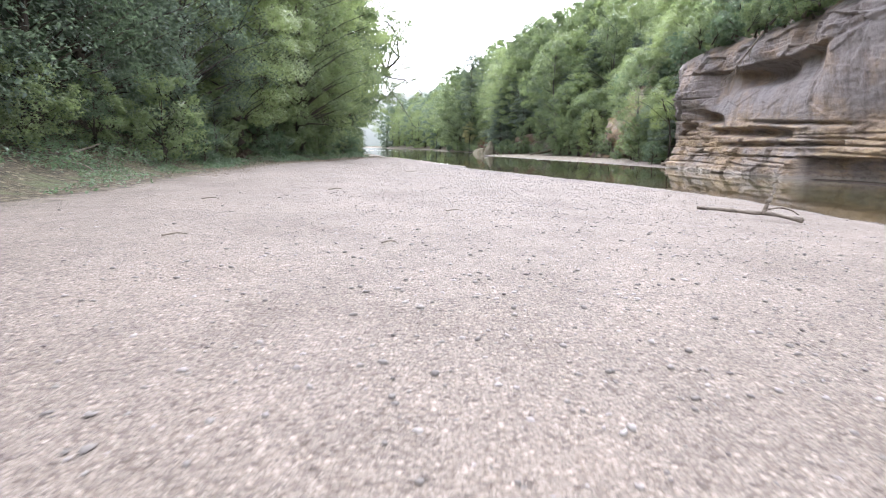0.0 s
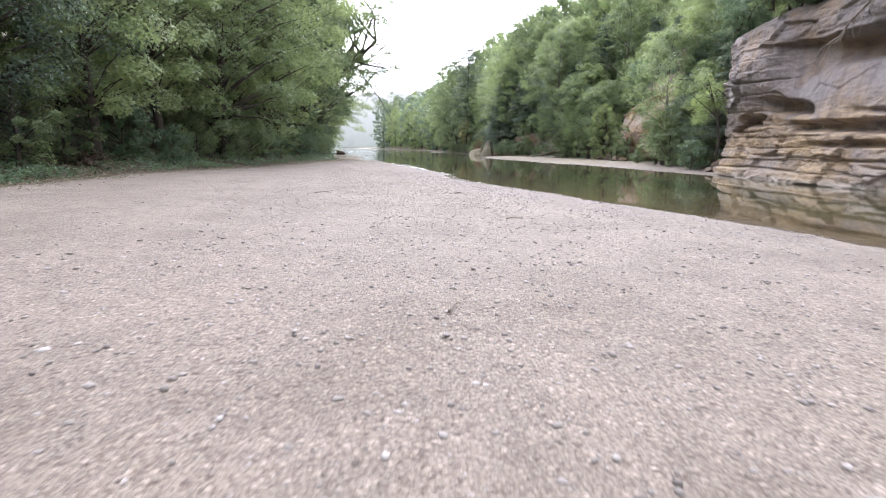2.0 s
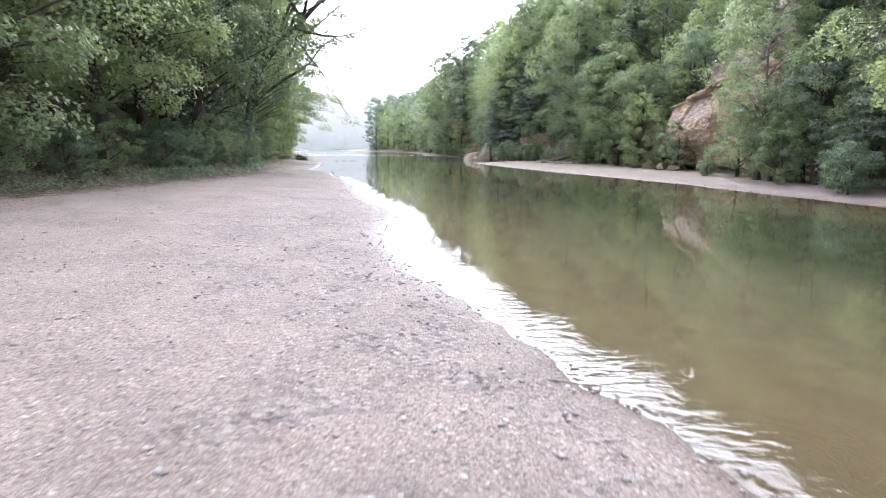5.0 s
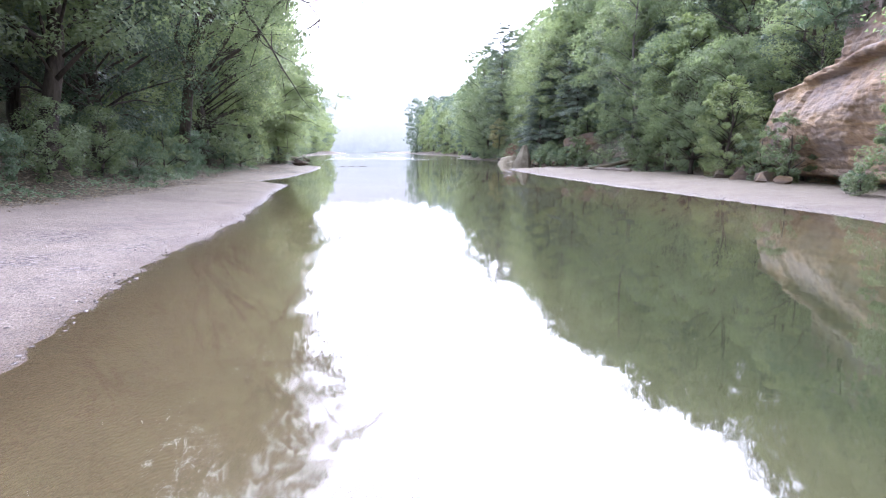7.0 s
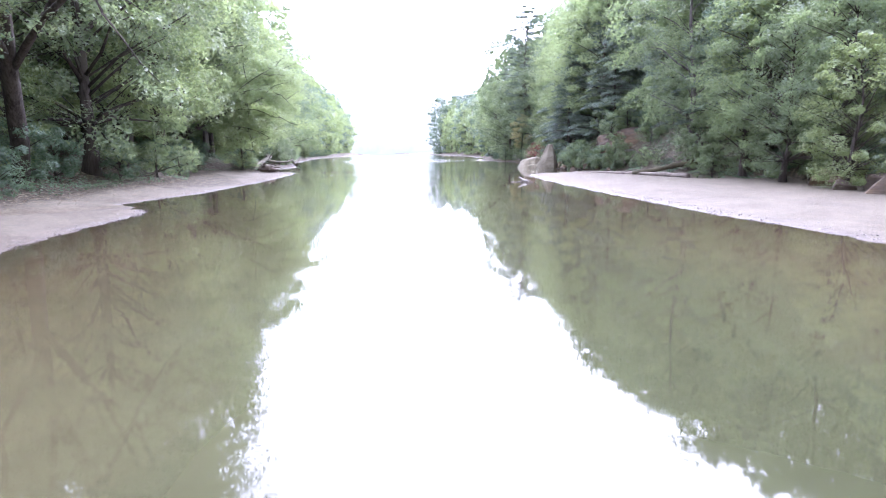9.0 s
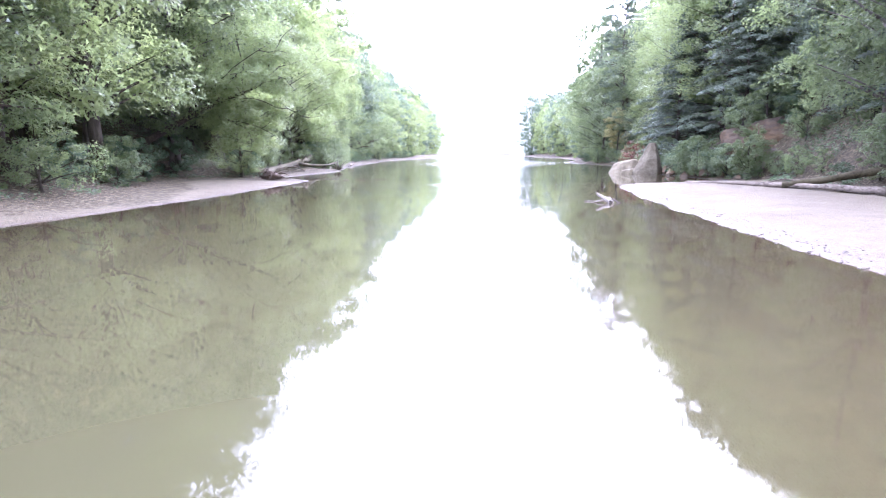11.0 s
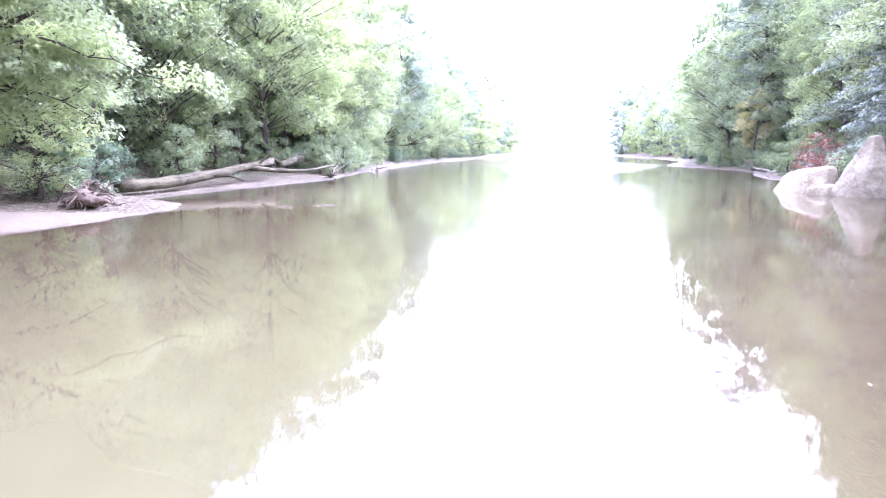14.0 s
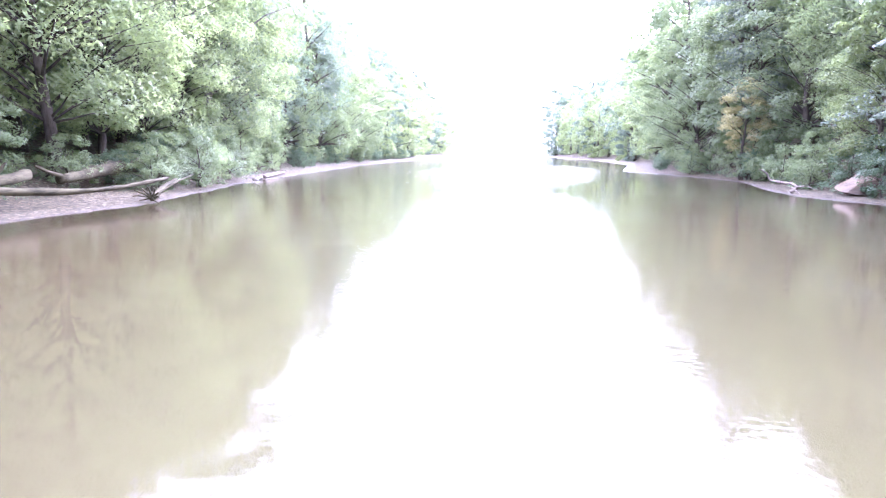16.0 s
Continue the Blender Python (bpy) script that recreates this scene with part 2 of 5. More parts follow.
    h = maths(n, l, "ADD", maths(n, l, "MULTIPLY", big.outputs["Distance"], -1.0), maths(n, l, "MULTIPLY", small.outputs["Distance"], -0.4))
    rough = maths(n, l, "MULTIPLY_ADD", wet, -0.45, 0.85)
    return finish(m, n, l, col, rough, h, 0.9, 0.028)


def water_material():
    m, n, l = material("river_water")
    out = n.new("ShaderNodeOutputMaterial")
    geo = n.new("ShaderNodeNewGeometry")
    mp = n.new("ShaderNodeMapping")
    mp.inputs["Scale"].default_value = (0.6, 1.1, 1.0)
    l.new(geo.outputs["Position"], mp.inputs[0])
    n1 = node(n, "ShaderNodeTexNoise", Scale=1.1, Detail=3.0)
    n2 = node(n, "ShaderNodeTexNoise", Scale=6.0, Detail=2.0)
    # calm reaches and ruffled ones
    n3 = node(n, "ShaderNodeTexNoise", Scale=0.06, Detail=2.0)
    for t in (n1, n2, n3):
        l.new(mp.outputs[0], t.inputs["Vector"])
    ruffle = ramp(n, l, n3.outputs["Fac"], [(0.42, (0.12, 0.12, 0.12)), (0.62, (1, 1, 1))])
    h = maths(n, l, "ADD", maths(n, l, "MULTIPLY", n1.outputs["Fac"], 0.26), maths(n, l, "MULTIPLY", n2.outputs["Fac"], maths(n, l, "MULTIPLY", ruffle.outputs[0], 0.10)))
    b = n.new("ShaderNodeBump")
    b.inputs["Distance"].default_value = 0.05
    rif = n.new("ShaderNodeVertexColor")
    rif.layer_name = "riffle"
    rs = n.new("ShaderNodeSeparateColor")
    l.new(rif.outputs[0], rs.inputs[0])
    n4 = node(n, "ShaderNodeTexNoise", Scale=7.0, Detail=3.0)
    l.new(mp.outputs[0], n4.inputs["Vector"])
    h = maths(n, l, "ADD", h, maths(n, l, "MULTIPLY", n4.outputs["Fac"], maths(n, l, "MULTIPLY", rs.outputs[0], 4.5)))
    b.inputs["Strength"].default_value = 0.12
    l.new(h, b.inputs["Height"])
    fres = node(n, "ShaderNodeFresnel", IOR=1.34)
    l.new(b.outputs[0], fres.inputs["Normal"])
    gl = node(n, "ShaderNodeBsdfGlossy", Roughness=0.02, Color=(1, 1, 1, 1))
    l.new(b.outputs[0], gl.inputs["Normal"])
    l.new(maths(n, l, "MULTIPLY_ADD", rs.outputs[0], 0.04, 0.03), gl.inputs["Roughness"])
    murk = n.new("ShaderNodeBsdfDiffuse")
    # brown over the shallows, green over the pool, olive where the river widens downstream
    n5 = node(n, "ShaderNodeTexNoise", Scale=0.22, Detail=3.0)
    l.new(geo.outputs["Position"], n5.inputs["Vector"])
    deep = maths(n, l, "MULTIPLY_ADD", n5.outputs["Fac"], 0.3, maths(n, l, "ADD", rs.outputs[1], -0.15))
    pool = ramp(n, l, deep, [(0.15, (0.125, 0.097, 0.055)), (0.55, (0.078, 0.071, 0.037)), (0.95, (0.027, 0.031, 0.015))]).outputs[0]
    wide = ramp(n, l, deep, [(0.1, (0.068, 0.056, 0.032)), (0.6, (0.060, 0.054, 0.028)), (1.0, (0.053, 0.050, 0.026))]).outputs[0]
    wpos = n.new("ShaderNodeSeparateXYZ")
    l.new(geo.outputs["Position"], wpos.inputs[0])
    down = ramp(n, l, maths(n, l, "MULTIPLY_ADD", wpos.outputs[1], 0.025, -1.25, clamp=True), [(0.0, (0, 0, 0)), (1.0, (1, 1, 1))])
    down.color_ramp.interpolation = "EASE"
    down = down.outputs[0]
    l.new(mix(n, l, down, pool, wide), murk.inputs["Color"])
    clear = n.new("ShaderNodeBsdfTransparent")
    clear.inputs[0].default_value = (0.93, 0.9, 0.74, 1)
    body = n.new("ShaderNodeMixShader")
    l.new(maths(n, l, "MULTIPLY_ADD", rs.outputs[1], 1.0, 0.12, clamp=True), body.inputs[0])
    l.new(clear.outputs[0], body.inputs[1])
    l.new(murk.outputs[0], body.inputs[2])
    top = n.new("ShaderNodeMixShader")
    l.new(fres.outputs[0], top.inputs[0])
    l.new(body.outputs[0], top.inputs[1])
    l.new(gl.outputs[0], top.inputs[2])
    l.new(top.outputs[0], out.inputs[0])
    return m


def rock_material(name="sandstone", tint=(1, 1, 1), pale=1.0, grey_from=4.4):
    """Bedded sandstone: ochre, tan and grey beds, dark streaks, lichen."""
    m, n, l = material(name)
    geo = n.new("ShaderNodeNewGeometry")
    mp = n.new("ShaderNodeMapping")
    mp.inputs["Scale"].default_value = (0.2, 0.2, 0.85)
    mp.inputs["Rotation"].default_value = (radians(4), radians(2), 0)
    l.new(geo.outputs["Position"], mp.inputs[0])
    low = n.new("ShaderNodeSeparateXYZ")
    l.new(geo.outputs["Position"], low.inputs[0])
    beds = node(n, "ShaderNodeTexNoise", Scale=1.6, Detail=6.0, Roughness=0.65)
    l.new(mp.outputs[0], beds.inputs["Vector"])
    fine = node(n, "ShaderNodeTexNoise", Scale=6.0, Detail=8.0, Roughness=0.7)
    l.new(mp.outputs[0], fine.inputs["Vector"])
    blot = node(n, "ShaderNodeTexNoise", Scale=0.35, Detail=6.0, Roughness=0.6)
    l.new(geo.outputs["Position"], blot.inputs["Vector"])
    pit = node(n, "ShaderNodeTexNoise", Scale=5.0, Detail=8.0, Roughness=0.7)
    l.new(geo.outputs["Position"], pit.inputs["Vector"])
    col = ramp(n, l, beds.outputs["Fac"], [(0.28, (0.10, 0.078, 0.062)), (0.42, (0.20, 0.155, 0.118)), (0.52, (0.27, 0.21, 0.145)), (0.62, (0.24, 0.20, 0.175)), (0.75, (0.17, 0.148, 0.138))]).outputs[0]
    # thin beds low down; above them a massive grey bed, blotched mauve and bleached
    massive = maths(n, l, "MULTIPLY_ADD", blot.outputs["Fac"], 1.6, maths(n, l, "MULTIPLY_ADD", low.outputs[2], 0.62, -0.62 * grey_from), clamp=True)
    slab = ramp(n, l, pit.outputs["Fac"], [(0.3, (0.115, 0.102, 0.104)), (0.5, (0.178, 0.160, 0.158)), (0.72, (0.225, 0.207, 0.205))]).outputs[0]
    tan = node(n, "ShaderNodeTexNoise", Scale=0.28, Detail=5.0, Roughness=0.6)
    l.new(geo.outputs["Position"], tan.inputs["Vector"])
    slab = mix(n, l, maths(n, l, "MULTIPLY", ramp(n, l, tan.outputs["Fac"], [(0.50, (0, 0, 0)), (0.60, (1, 1, 1))]).outputs[0], 0.6), slab, (0.245, 0.178, 0.120))
    col = mix(n, l, maths(n, l, "MULTIPLY", massive, 0.9), col, slab)
    grey = ramp(n, l, blot.outputs["Fac"], [(0.46, (0, 0, 0)), (0.58, (1, 1, 1))])
    col = mix(n, l, maths(n, l, "MULTIPLY", grey.outputs[0], 0.6), col, (0.180, 0.170, 0.172))
    fv = ramp(n, l, fine.outputs["Fac"], [(0.32, (0.55, 0.52, 0.5)), (0.5, (1, 1, 1)), (0.7, (1.2, 1.16, 1.1))])
    col = mix(n, l, maths(n, l, "MULTIPLY_ADD", massive, -0.6, 0.85), col, fv.outputs[0], "MULTIPLY")
    # rain streaks
    mp2 = n.new("ShaderNodeMapping")
    mp2.inputs["Scale"].default_value = (1.0, 1.0, 0.07)
    l.new(geo.outputs["Position"], mp2.inputs[0])
    streak = node(n, "ShaderNodeTexNoise", Scale=1.3, Detail=5.0)
    l.new(mp2.outputs[0], streak.inputs["Vector"])
    sv = ramp(n, l, streak.outputs["Fac"], [(0.36, (0.62, 0.6, 0.6)), (0.5, (1, 1, 1))])
    col = mix(n, l, 0.7, col, sv.outputs[0], "MULTIPLY")
    ochre = node(n, "ShaderNodeTexNoise", Scale=0.55, Detail=5.0, Roughness=0.6)
    l.new(mp.outputs[0], ochre.inputs["Vector"])
    oc = ramp(n, l, ochre.outputs["Fac"], [(0.54, (0, 0, 0)), (0.66, (1, 1, 1))])
    col = mix(n, l, maths(n, l, "MULTIPLY", oc.outputs[0], maths(n, l, "MULTIPLY_ADD", massive, -0.2, 0.30)), col, mix(n, l, 1.0, fv.outputs[0], (0.34, 0.25, 0.12), "MULTIPLY"))
    tide = maths(n, l, "MULTIPLY_ADD", pit.outputs["Fac"], 0.55, maths(n, l, "MULTIPLY", low.outputs[2], -1.0))
    tide = ramp(n, l, tide, [(0.0, (0, 0, 0)), (0.10, (1, 1, 1))])
    col = mix(n, l, maths(n, l, "MULTIPLY", tide.outputs[0], 0.55), col, (0.33, 0.31, 0.28))
    lich = ramp(n, l, pit.outputs["Fac"], [(0.62, (0, 0, 0)), (0.74, (1, 1, 1))])
    col = mix(n, l, maths(n, l, "MULTIPLY", lich.outputs[0], 0.3), col, (0.17, 0.18, 0.11))
    col = mix(n, l, 1.0, col, tuple(c * pale for c in tint), "MULTIPLY")
    h = maths(n, l, "ADD", maths(n, l, "MULTIPLY", fine.outputs["Fac"], maths(n, l, "MULTIPLY_ADD", massive, -0.55, 0.7)), maths(n, l, "MULTIPLY", pit.outputs["Fac"], 0.5))
    return finish(m, n, l, col, 0.88, h, 0.8, 0.12, 0.2)


def boulder_material(name="grey_boulder", pale=1.0):
    """Pale grey weathered sandstone with darker cracks and a stained foot."""
    m, n, l = material(name)
    geo = n.new("ShaderNodeNewGeometry")
    a = node(n, "ShaderNodeTexNoise", Scale=0.9, Detail=7.0, Roughness=0.65)
    b = node(n, "ShaderNodeTexNoise", Scale=7.0, Detail=6.0, Roughness=0.7)
    c = n.new("ShaderNodeTexVoronoi")
    c.feature = "DISTANCE_TO_EDGE"
    c.inputs["Scale"].default_value = 0.8
    for t in (a, b, c):
        l.new(geo.outputs["Position"], t.inputs["Vector"])
    col = ramp(n, l, a.outputs["Fac"], [(0.3, (0.075, 0.064, 0.05)), (0.5, (0.125, 0.11, 0.09)), (0.7, (0.17, 0.153, 0.13))]).outputs[0]
    fv = ramp(n, l, b.outputs["Fac"], [(0.32, (0.62, 0.6, 0.57)), (0.55, (1, 1, 1)), (0.75, (1.1, 1.1, 1.08))])
    col = mix(n, l, 0.8, col, fv.outputs[0], "MULTIPLY")
    crack = ramp(n, l, c.outputs["Distance"], [(0.0, (0.45, 0.42, 0.4)), (0.035, (1, 1, 1))])
    col = mix(n, l, 0.4, col, crack.outputs[0], "MULTIPLY")
    col = mix(n, l, 1.0, col, (1.0 * pale, 1.0 * pale, 0.84 * pale), "MULTIPLY")
    return finish(m, n, l, col, 0.88, b.outputs["Fac"], 0.7, 0.05, 0.2)


def bark_material(name, dark, light, scale=3.0, along=2):
    m, n, l = material(name)
    tc = n.new("ShaderNodeTexCoord")
    mp = n.new("ShaderNodeMapping")
    mp.inputs["Scale"].default_value = (3.0, 3.0, 0.5) if along == 2 else (3.0, 0.45, 3.0)
    l.new(tc.outputs["Object"], mp.inputs[0])
    a = node(n, "ShaderNodeTexNoise", Scale=scale, Detail=7.0, Roughness=0.7)
    l.new(mp.outputs[0], a.inputs["Vector"])
    b = node(n, "ShaderNodeTexNoise", Scale=0.9, Detail=3.0)
    l.new(tc.outputs["Object"], b.inputs["Vector"])
    f = maths(n, l, "MULTIPLY_ADD", b.outputs["Fac"], 0.6, maths(n, l, "MULTIPLY_ADD", a.outputs["Fac"], 1.0, -0.3))
    col = ramp(n, l, f, [(0.3, dark), (0.6, light)]).outputs[0]
    return finish(m, n, l, col, 0.9, a.outputs["Fac"], 0.8, 0.04, 0.15)


def leaf_material(name, dark, light, through_it, share=0.4, haze_sheen=0.07):
    """Leaves differ one by one and tree by tree; light shines through them, and an added pale sheen stands in for haze.
    """
    m, n, l = material(name)
    out = n.new("ShaderNodeOutputMaterial")
    geo = n.new("ShaderNodeNewGeometry")
    info = n.new("ShaderNodeObjectInfo")
    f = maths(n, l, "MULTIPLY_ADD", geo.outputs["Random Per Island"], 0.45, maths(n, l, "MULTIPLY", info.outputs["Random"], 0.55))
    col = ramp(n, l, f, [(0.1, dark), (0.9, light)]).outputs[0]
    p = n.new("ShaderNodeBsdfPrincipled")
    p.inputs["Roughness"].default_value = 0.48
    p.inputs["Specular IOR Level"].default_value = 0.28
    p.inputs["Sheen Weight"].default_value = haze_sheen
    p.inputs["Sheen Roughness"].default_value = 0.7
    p.inputs["Sheen Tint"].default_value = (0.94, 1.0, 0.97, 1)
    l.new(col, p.inputs["Base Color"])
    t = n.new("ShaderNodeBsdfTranslucent")
    l.new(mix(n, l, 0.6, col, through_it), t.inputs["Color"])
    mx = n.new("ShaderNodeMixShader")
    mx.inputs[0].default_value = share
    l.new(p.outputs[0], mx.inputs[1])
    l.new(t.outputs[0], mx.inputs[2])
    l.new(mx.outputs[0], out.inputs[0])
    return m


GRAVEL, WATER = ground_material(), water_material()
SANDSTONE = rock_material("sandstone", (1.0, 0.965, 0.94), 1.16)
TAN_STONE = rock_material("tan_sandstone", (1.05, 0.97, 0.88), 1.1, 8.6)
BOULDER = boulder_material()
PALE_BOULDER = boulder_material("pale_slab", 1.55)
# brown sandstone tinted darker: shade under the trees put into its colour
SHADY_ROCK = rock_material("shade_darkened_brown_rock", (0.60, 0.55, 0.47))
BARK = bark_material("grey_brown_bark", (0.024, 0.020, 0.016), (0.078, 0.066, 0.053))
PALE_BARK = bark_material("mottled_pale_bark", (0.045, 0.037, 0.03), (0.17, 0.155, 0.137), 1.5)
LOG_BARK = bark_material("mossy_log_bark", (0.016, 0.014, 0.007), (0.072, 0.063, 0.036), 3.0, 1)
DRIFT = bark_material("weathered_driftwood", (0.06, 0.048, 0.038), (0.23, 0.195, 0.16), 3.0, 1)
BLEACHED = bark_material("bleached_driftwood", (0.034, 0.028, 0.023), (0.27, 0.245, 0.21), 3.0, 1)
ROOT = bark_material("muddy_roots", (0.03, 0.022, 0.016), (0.10, 0.075, 0.055))
LEAF = leaf_material("broad_leaves", (0.059, 0.085, 0.051), (0.137, 0.181, 0.088), (0.355, 0.445, 0.165), 0.45)
LEAF_BLUE = leaf_material("blue_green_leaves", (0.051, 0.076, 0.059), (0.110, 0.147, 0.103), (0.27, 0.355, 0.20), 0.45)
LEAF_YELLOW = leaf_material("yellow_green_leaves", (0.090, 0.126, 0.052), (0.185, 0.226, 0.096), (0.40, 0.49, 0.16), 0.45)
# leaf copy brightened: backlight and haze painted into the colour
LEAF_BRIGHT = leaf_material("sun_toned_leaves", (0.101, 0.138, 0.065), (0.193, 0.243, 0.110), (0.437, 0.533, 0.20), 0.5)
# leaf copy darkened: the wood's shade painted into the colour
LEAF_SHADE = leaf_material("shade_toned_leaves", (0.028, 0.046, 0.034), (0.066, 0.096, 0.060), (0.16, 0.23, 0.11), 0.4)
NEEDLE = leaf_material("hemlock_sprays", (0.040, 0.060, 0.046), (0.096, 0.124, 0.084), (0.21, 0.27, 0.14), 0.35)
LEAF_GOLD = leaf_material("fading_golden_leaves", (0.17, 0.165, 0.066), (0.29, 0.265, 0.115), (0.48, 0.45, 0.18), 0.45)
LEAF_RED = leaf_material("red_brown_leaves", (0.10, 0.036, 0.026), (0.18, 0.075, 0.05), (0.24, 0.09, 0.05))
WEED = leaf_material("undergrowth_leaves", (0.036, 0.066, 0.042), (0.096, 0.142, 0.082), (0.22, 0.32, 0.14))
LITTER = leaf_material("fallen_leaves", (0.10, 0.07, 0.045), (0.30, 0.23, 0.15), (0.2, 0.15, 0.08), 0.15)


# ---- plan: shore lines as x over y, in metres ----
def line(*pairs):
    ys, xs = zip(*pairs)
    return lambda y: np.interp(y, ys, xs)


shore_left = line((-80, 15), (0, 12), (13, 11), (21, 10.75), (26, 9.6), (30.4, 8.15), (32.2, 7.35), (34.8, 6.7), (38, 5.5), (40, 4.75), (43.5, 3.4), (46, 2.75), (49.0, 2.35), (51.2, 2.6), (54.2, 1.7), (56.7, 1.0), (59.4, 0.42), (65.5, -0.65), (68.3, -1.5), (77, -3.8),
                  (82, -4.9), (84.3, -6.2), (85.3, -8.3), (91.5, -8.2), (97, -8.9), (104, -10.0), (112, -11.8), (119.5, -13.6), (121, -15.0), (122, -18.6), (128, -19.8), (133, -20.4), (141, -21.6),
                  (153, -27), (168, -32.3), (185, -37), (214, -46), (316, -66), (400, -84), (600, -170), (900, -330))
verge_left = line((-80, -8.5), (0, -8.6), (14, -9.3), (23, -10.4), (36, -11.2), (50, -9.9), (60, -9.2), (72, -8.6), (80, -10.5), (90, -13.2), (100, -14.2), (106, -17.5), (111, -22.5), (115, -20),
                  (118, -17.2), (123, -21), (133, -25.5), (141, -26), (153, -30), (168, -35), (185, -39.5), (214, -48.5), (316, -69), (400, -88), (600, -175), (900, -335))
shore_right = line((-80, 26), (0, 23.5), (30, 22.0), (52, 21.8), (54.5, 20.2), (62, 19.1), (70, 18.2), (79, 16.1), (86, 14.1), (93, 12.5), (102, 10.9), (110, 9.6), (117, 8.9), (119.8, 9.3), (121.4, 11.5),
                   (122.3, 15.2), (125, 16.8), (132, 14.2), (138, 12.9), (141, 10.4), (144, 9.4), (148, 11.4), (152, 11.3), (157, 8.9), (162, 8.3), (175, 8.5), (181, 6.6), (200, -1.5), (238, -1.3),
                   (300, -12), (388, -39), (600, -110), (900, -270))
foot_right = line((-80, 26), (0, 25.2), (30, 23.6), (52, 23.4), (57, 25.0), (60, 27.4), (74, 27.3), (91, 28.3), (97, 30), (104, 26), (111, 23.2), (120, 20.5), (128, 18.8), (135, 16.5), (143, 14.5), (152, 14),
                  (162, 12), (175, 12), (200, 4), (238, 4), (300, -5), (388, -30), (600, -95), (900, -250))


def near_line(x, y, pts):
    """Distance to a chain of points in the plan."""
    best = np.full(np.broadcast(x, y).shape, 1e9)
    for (ax, ay), (bx, by) in zip(pts, pts[1:]):
        u = np.clip(((x - ax) * (bx - ax) + (y - ay) * (by - ay)) / ((bx - ax) ** 2 + (by - ay) ** 2), 0, 1)
        best = np.minimum(best, np.hypot(x - ax - u * (bx - ax), y - ay - u * (by - ay)))
    return best


def step(a, b, v):
    u = np.clip((v - a) / (b - a), 0, 1)
    return u * u * (3 - 2 * u)


def height(x, y):
    """The ground's height over the water."""
    x, y = np.broadcast_arrays(np.asarray(x, float), np.asarray(y, float))
    wob = 0.13 * fbm(x * 0.35, y * 0.35, 0, 5) + 0.10 * fbm(x * 1.7, y * 1.7, 0, 6)
    dl, dr = shore_left(y) - x + wob, x - shore_right(y) + wob
    dv, df = verge_left(y) - x, x - foot_right(y)
    rough = 0.022 * fbm(x * 0.8, y * 0.8, 0, 2) + 0.012 * fbm(x * 3.1, y * 3.1, 0, 3)
    left = 0.10 * step(0, 1.0, dl) + 0.24 * step(0.4, 6.0, dl) + 0.22 * step(5, 17, dl) + rough
    # steep hill behind the left wood is added, blocking sky between the trunks
    left = left + 1.0 * step(-0.5, 4.0, dv) + 2.6 * step(3, 14, dv) + 0.45 * np.clip(dv - 12, 0, 60) * (1 - 0.95 * step(330, 450, y))
    left = left + step(0, 6, dv) * 0.35 * fbm(x * 0.3, y * 0.3, 0, 9)
    right = 0.07 * step(0, 0.8, dr) + 0.16 * step(0.5, 5.0, dr) + rough
    wall = 1 - step(92.5, 97, y)
    hill = wall * (8.6 * step(0, 1.6, df) + 0.72 * np.clip(df - 1.6, 0, 70)) + (1 - wall) * (1.2 * step(-1.0, 1.5, df) + 0.80 * np.clip(df, 0, 60))
    hill = hill * (1 - 0.25 * step(150, 330, y)) * (1 - 0.93 * step(330, 450, y))
    right = right + hill + step(0, 6, df) * 0.6 * fbm(x * 0.25, y * 0.25, 0, 11)
    d = np.minimum(-dl, -dr)
    bed = -(0.02 + (0.10 - 0.062 * step(98, 116, y)) * np.clip(d, 0, 30) ** 0.95)
    bed = np.maximum(bed, -1.5) + 0.06 * fbm(x * 0.5, y * 0.5, 0, 4)
    h = np.where(dl > 0, left, np.where(dr > 0, right, np.minimum(bed, -0.005)))
    back = near_line(x, y, ((11.5, 123), (16, 119.0), (19.3, 113.5), (21.6, 108.5)))
    h = h - (h + 0.35) * (1 - step(0.6, 1.9, back)) * (df < 1.5)
    creek = near_line(x, y, ((-5.4, 85.5), (-7.1, 83.2), (-8.2, 80.5), (-8.9, 78.2), (-9.2, 76.3), (-9.2, 74.3)))
    h = h - (h + 0.06) * (1 - step(0.15, 0.75, creek)) * step(73.5, 77, y)
    return h


def axis(*spans):
    out = [np.arange(a, b, s) for a, b, s in spans]
    return np.r_[np.concatenate(out), spans[-1][1]]


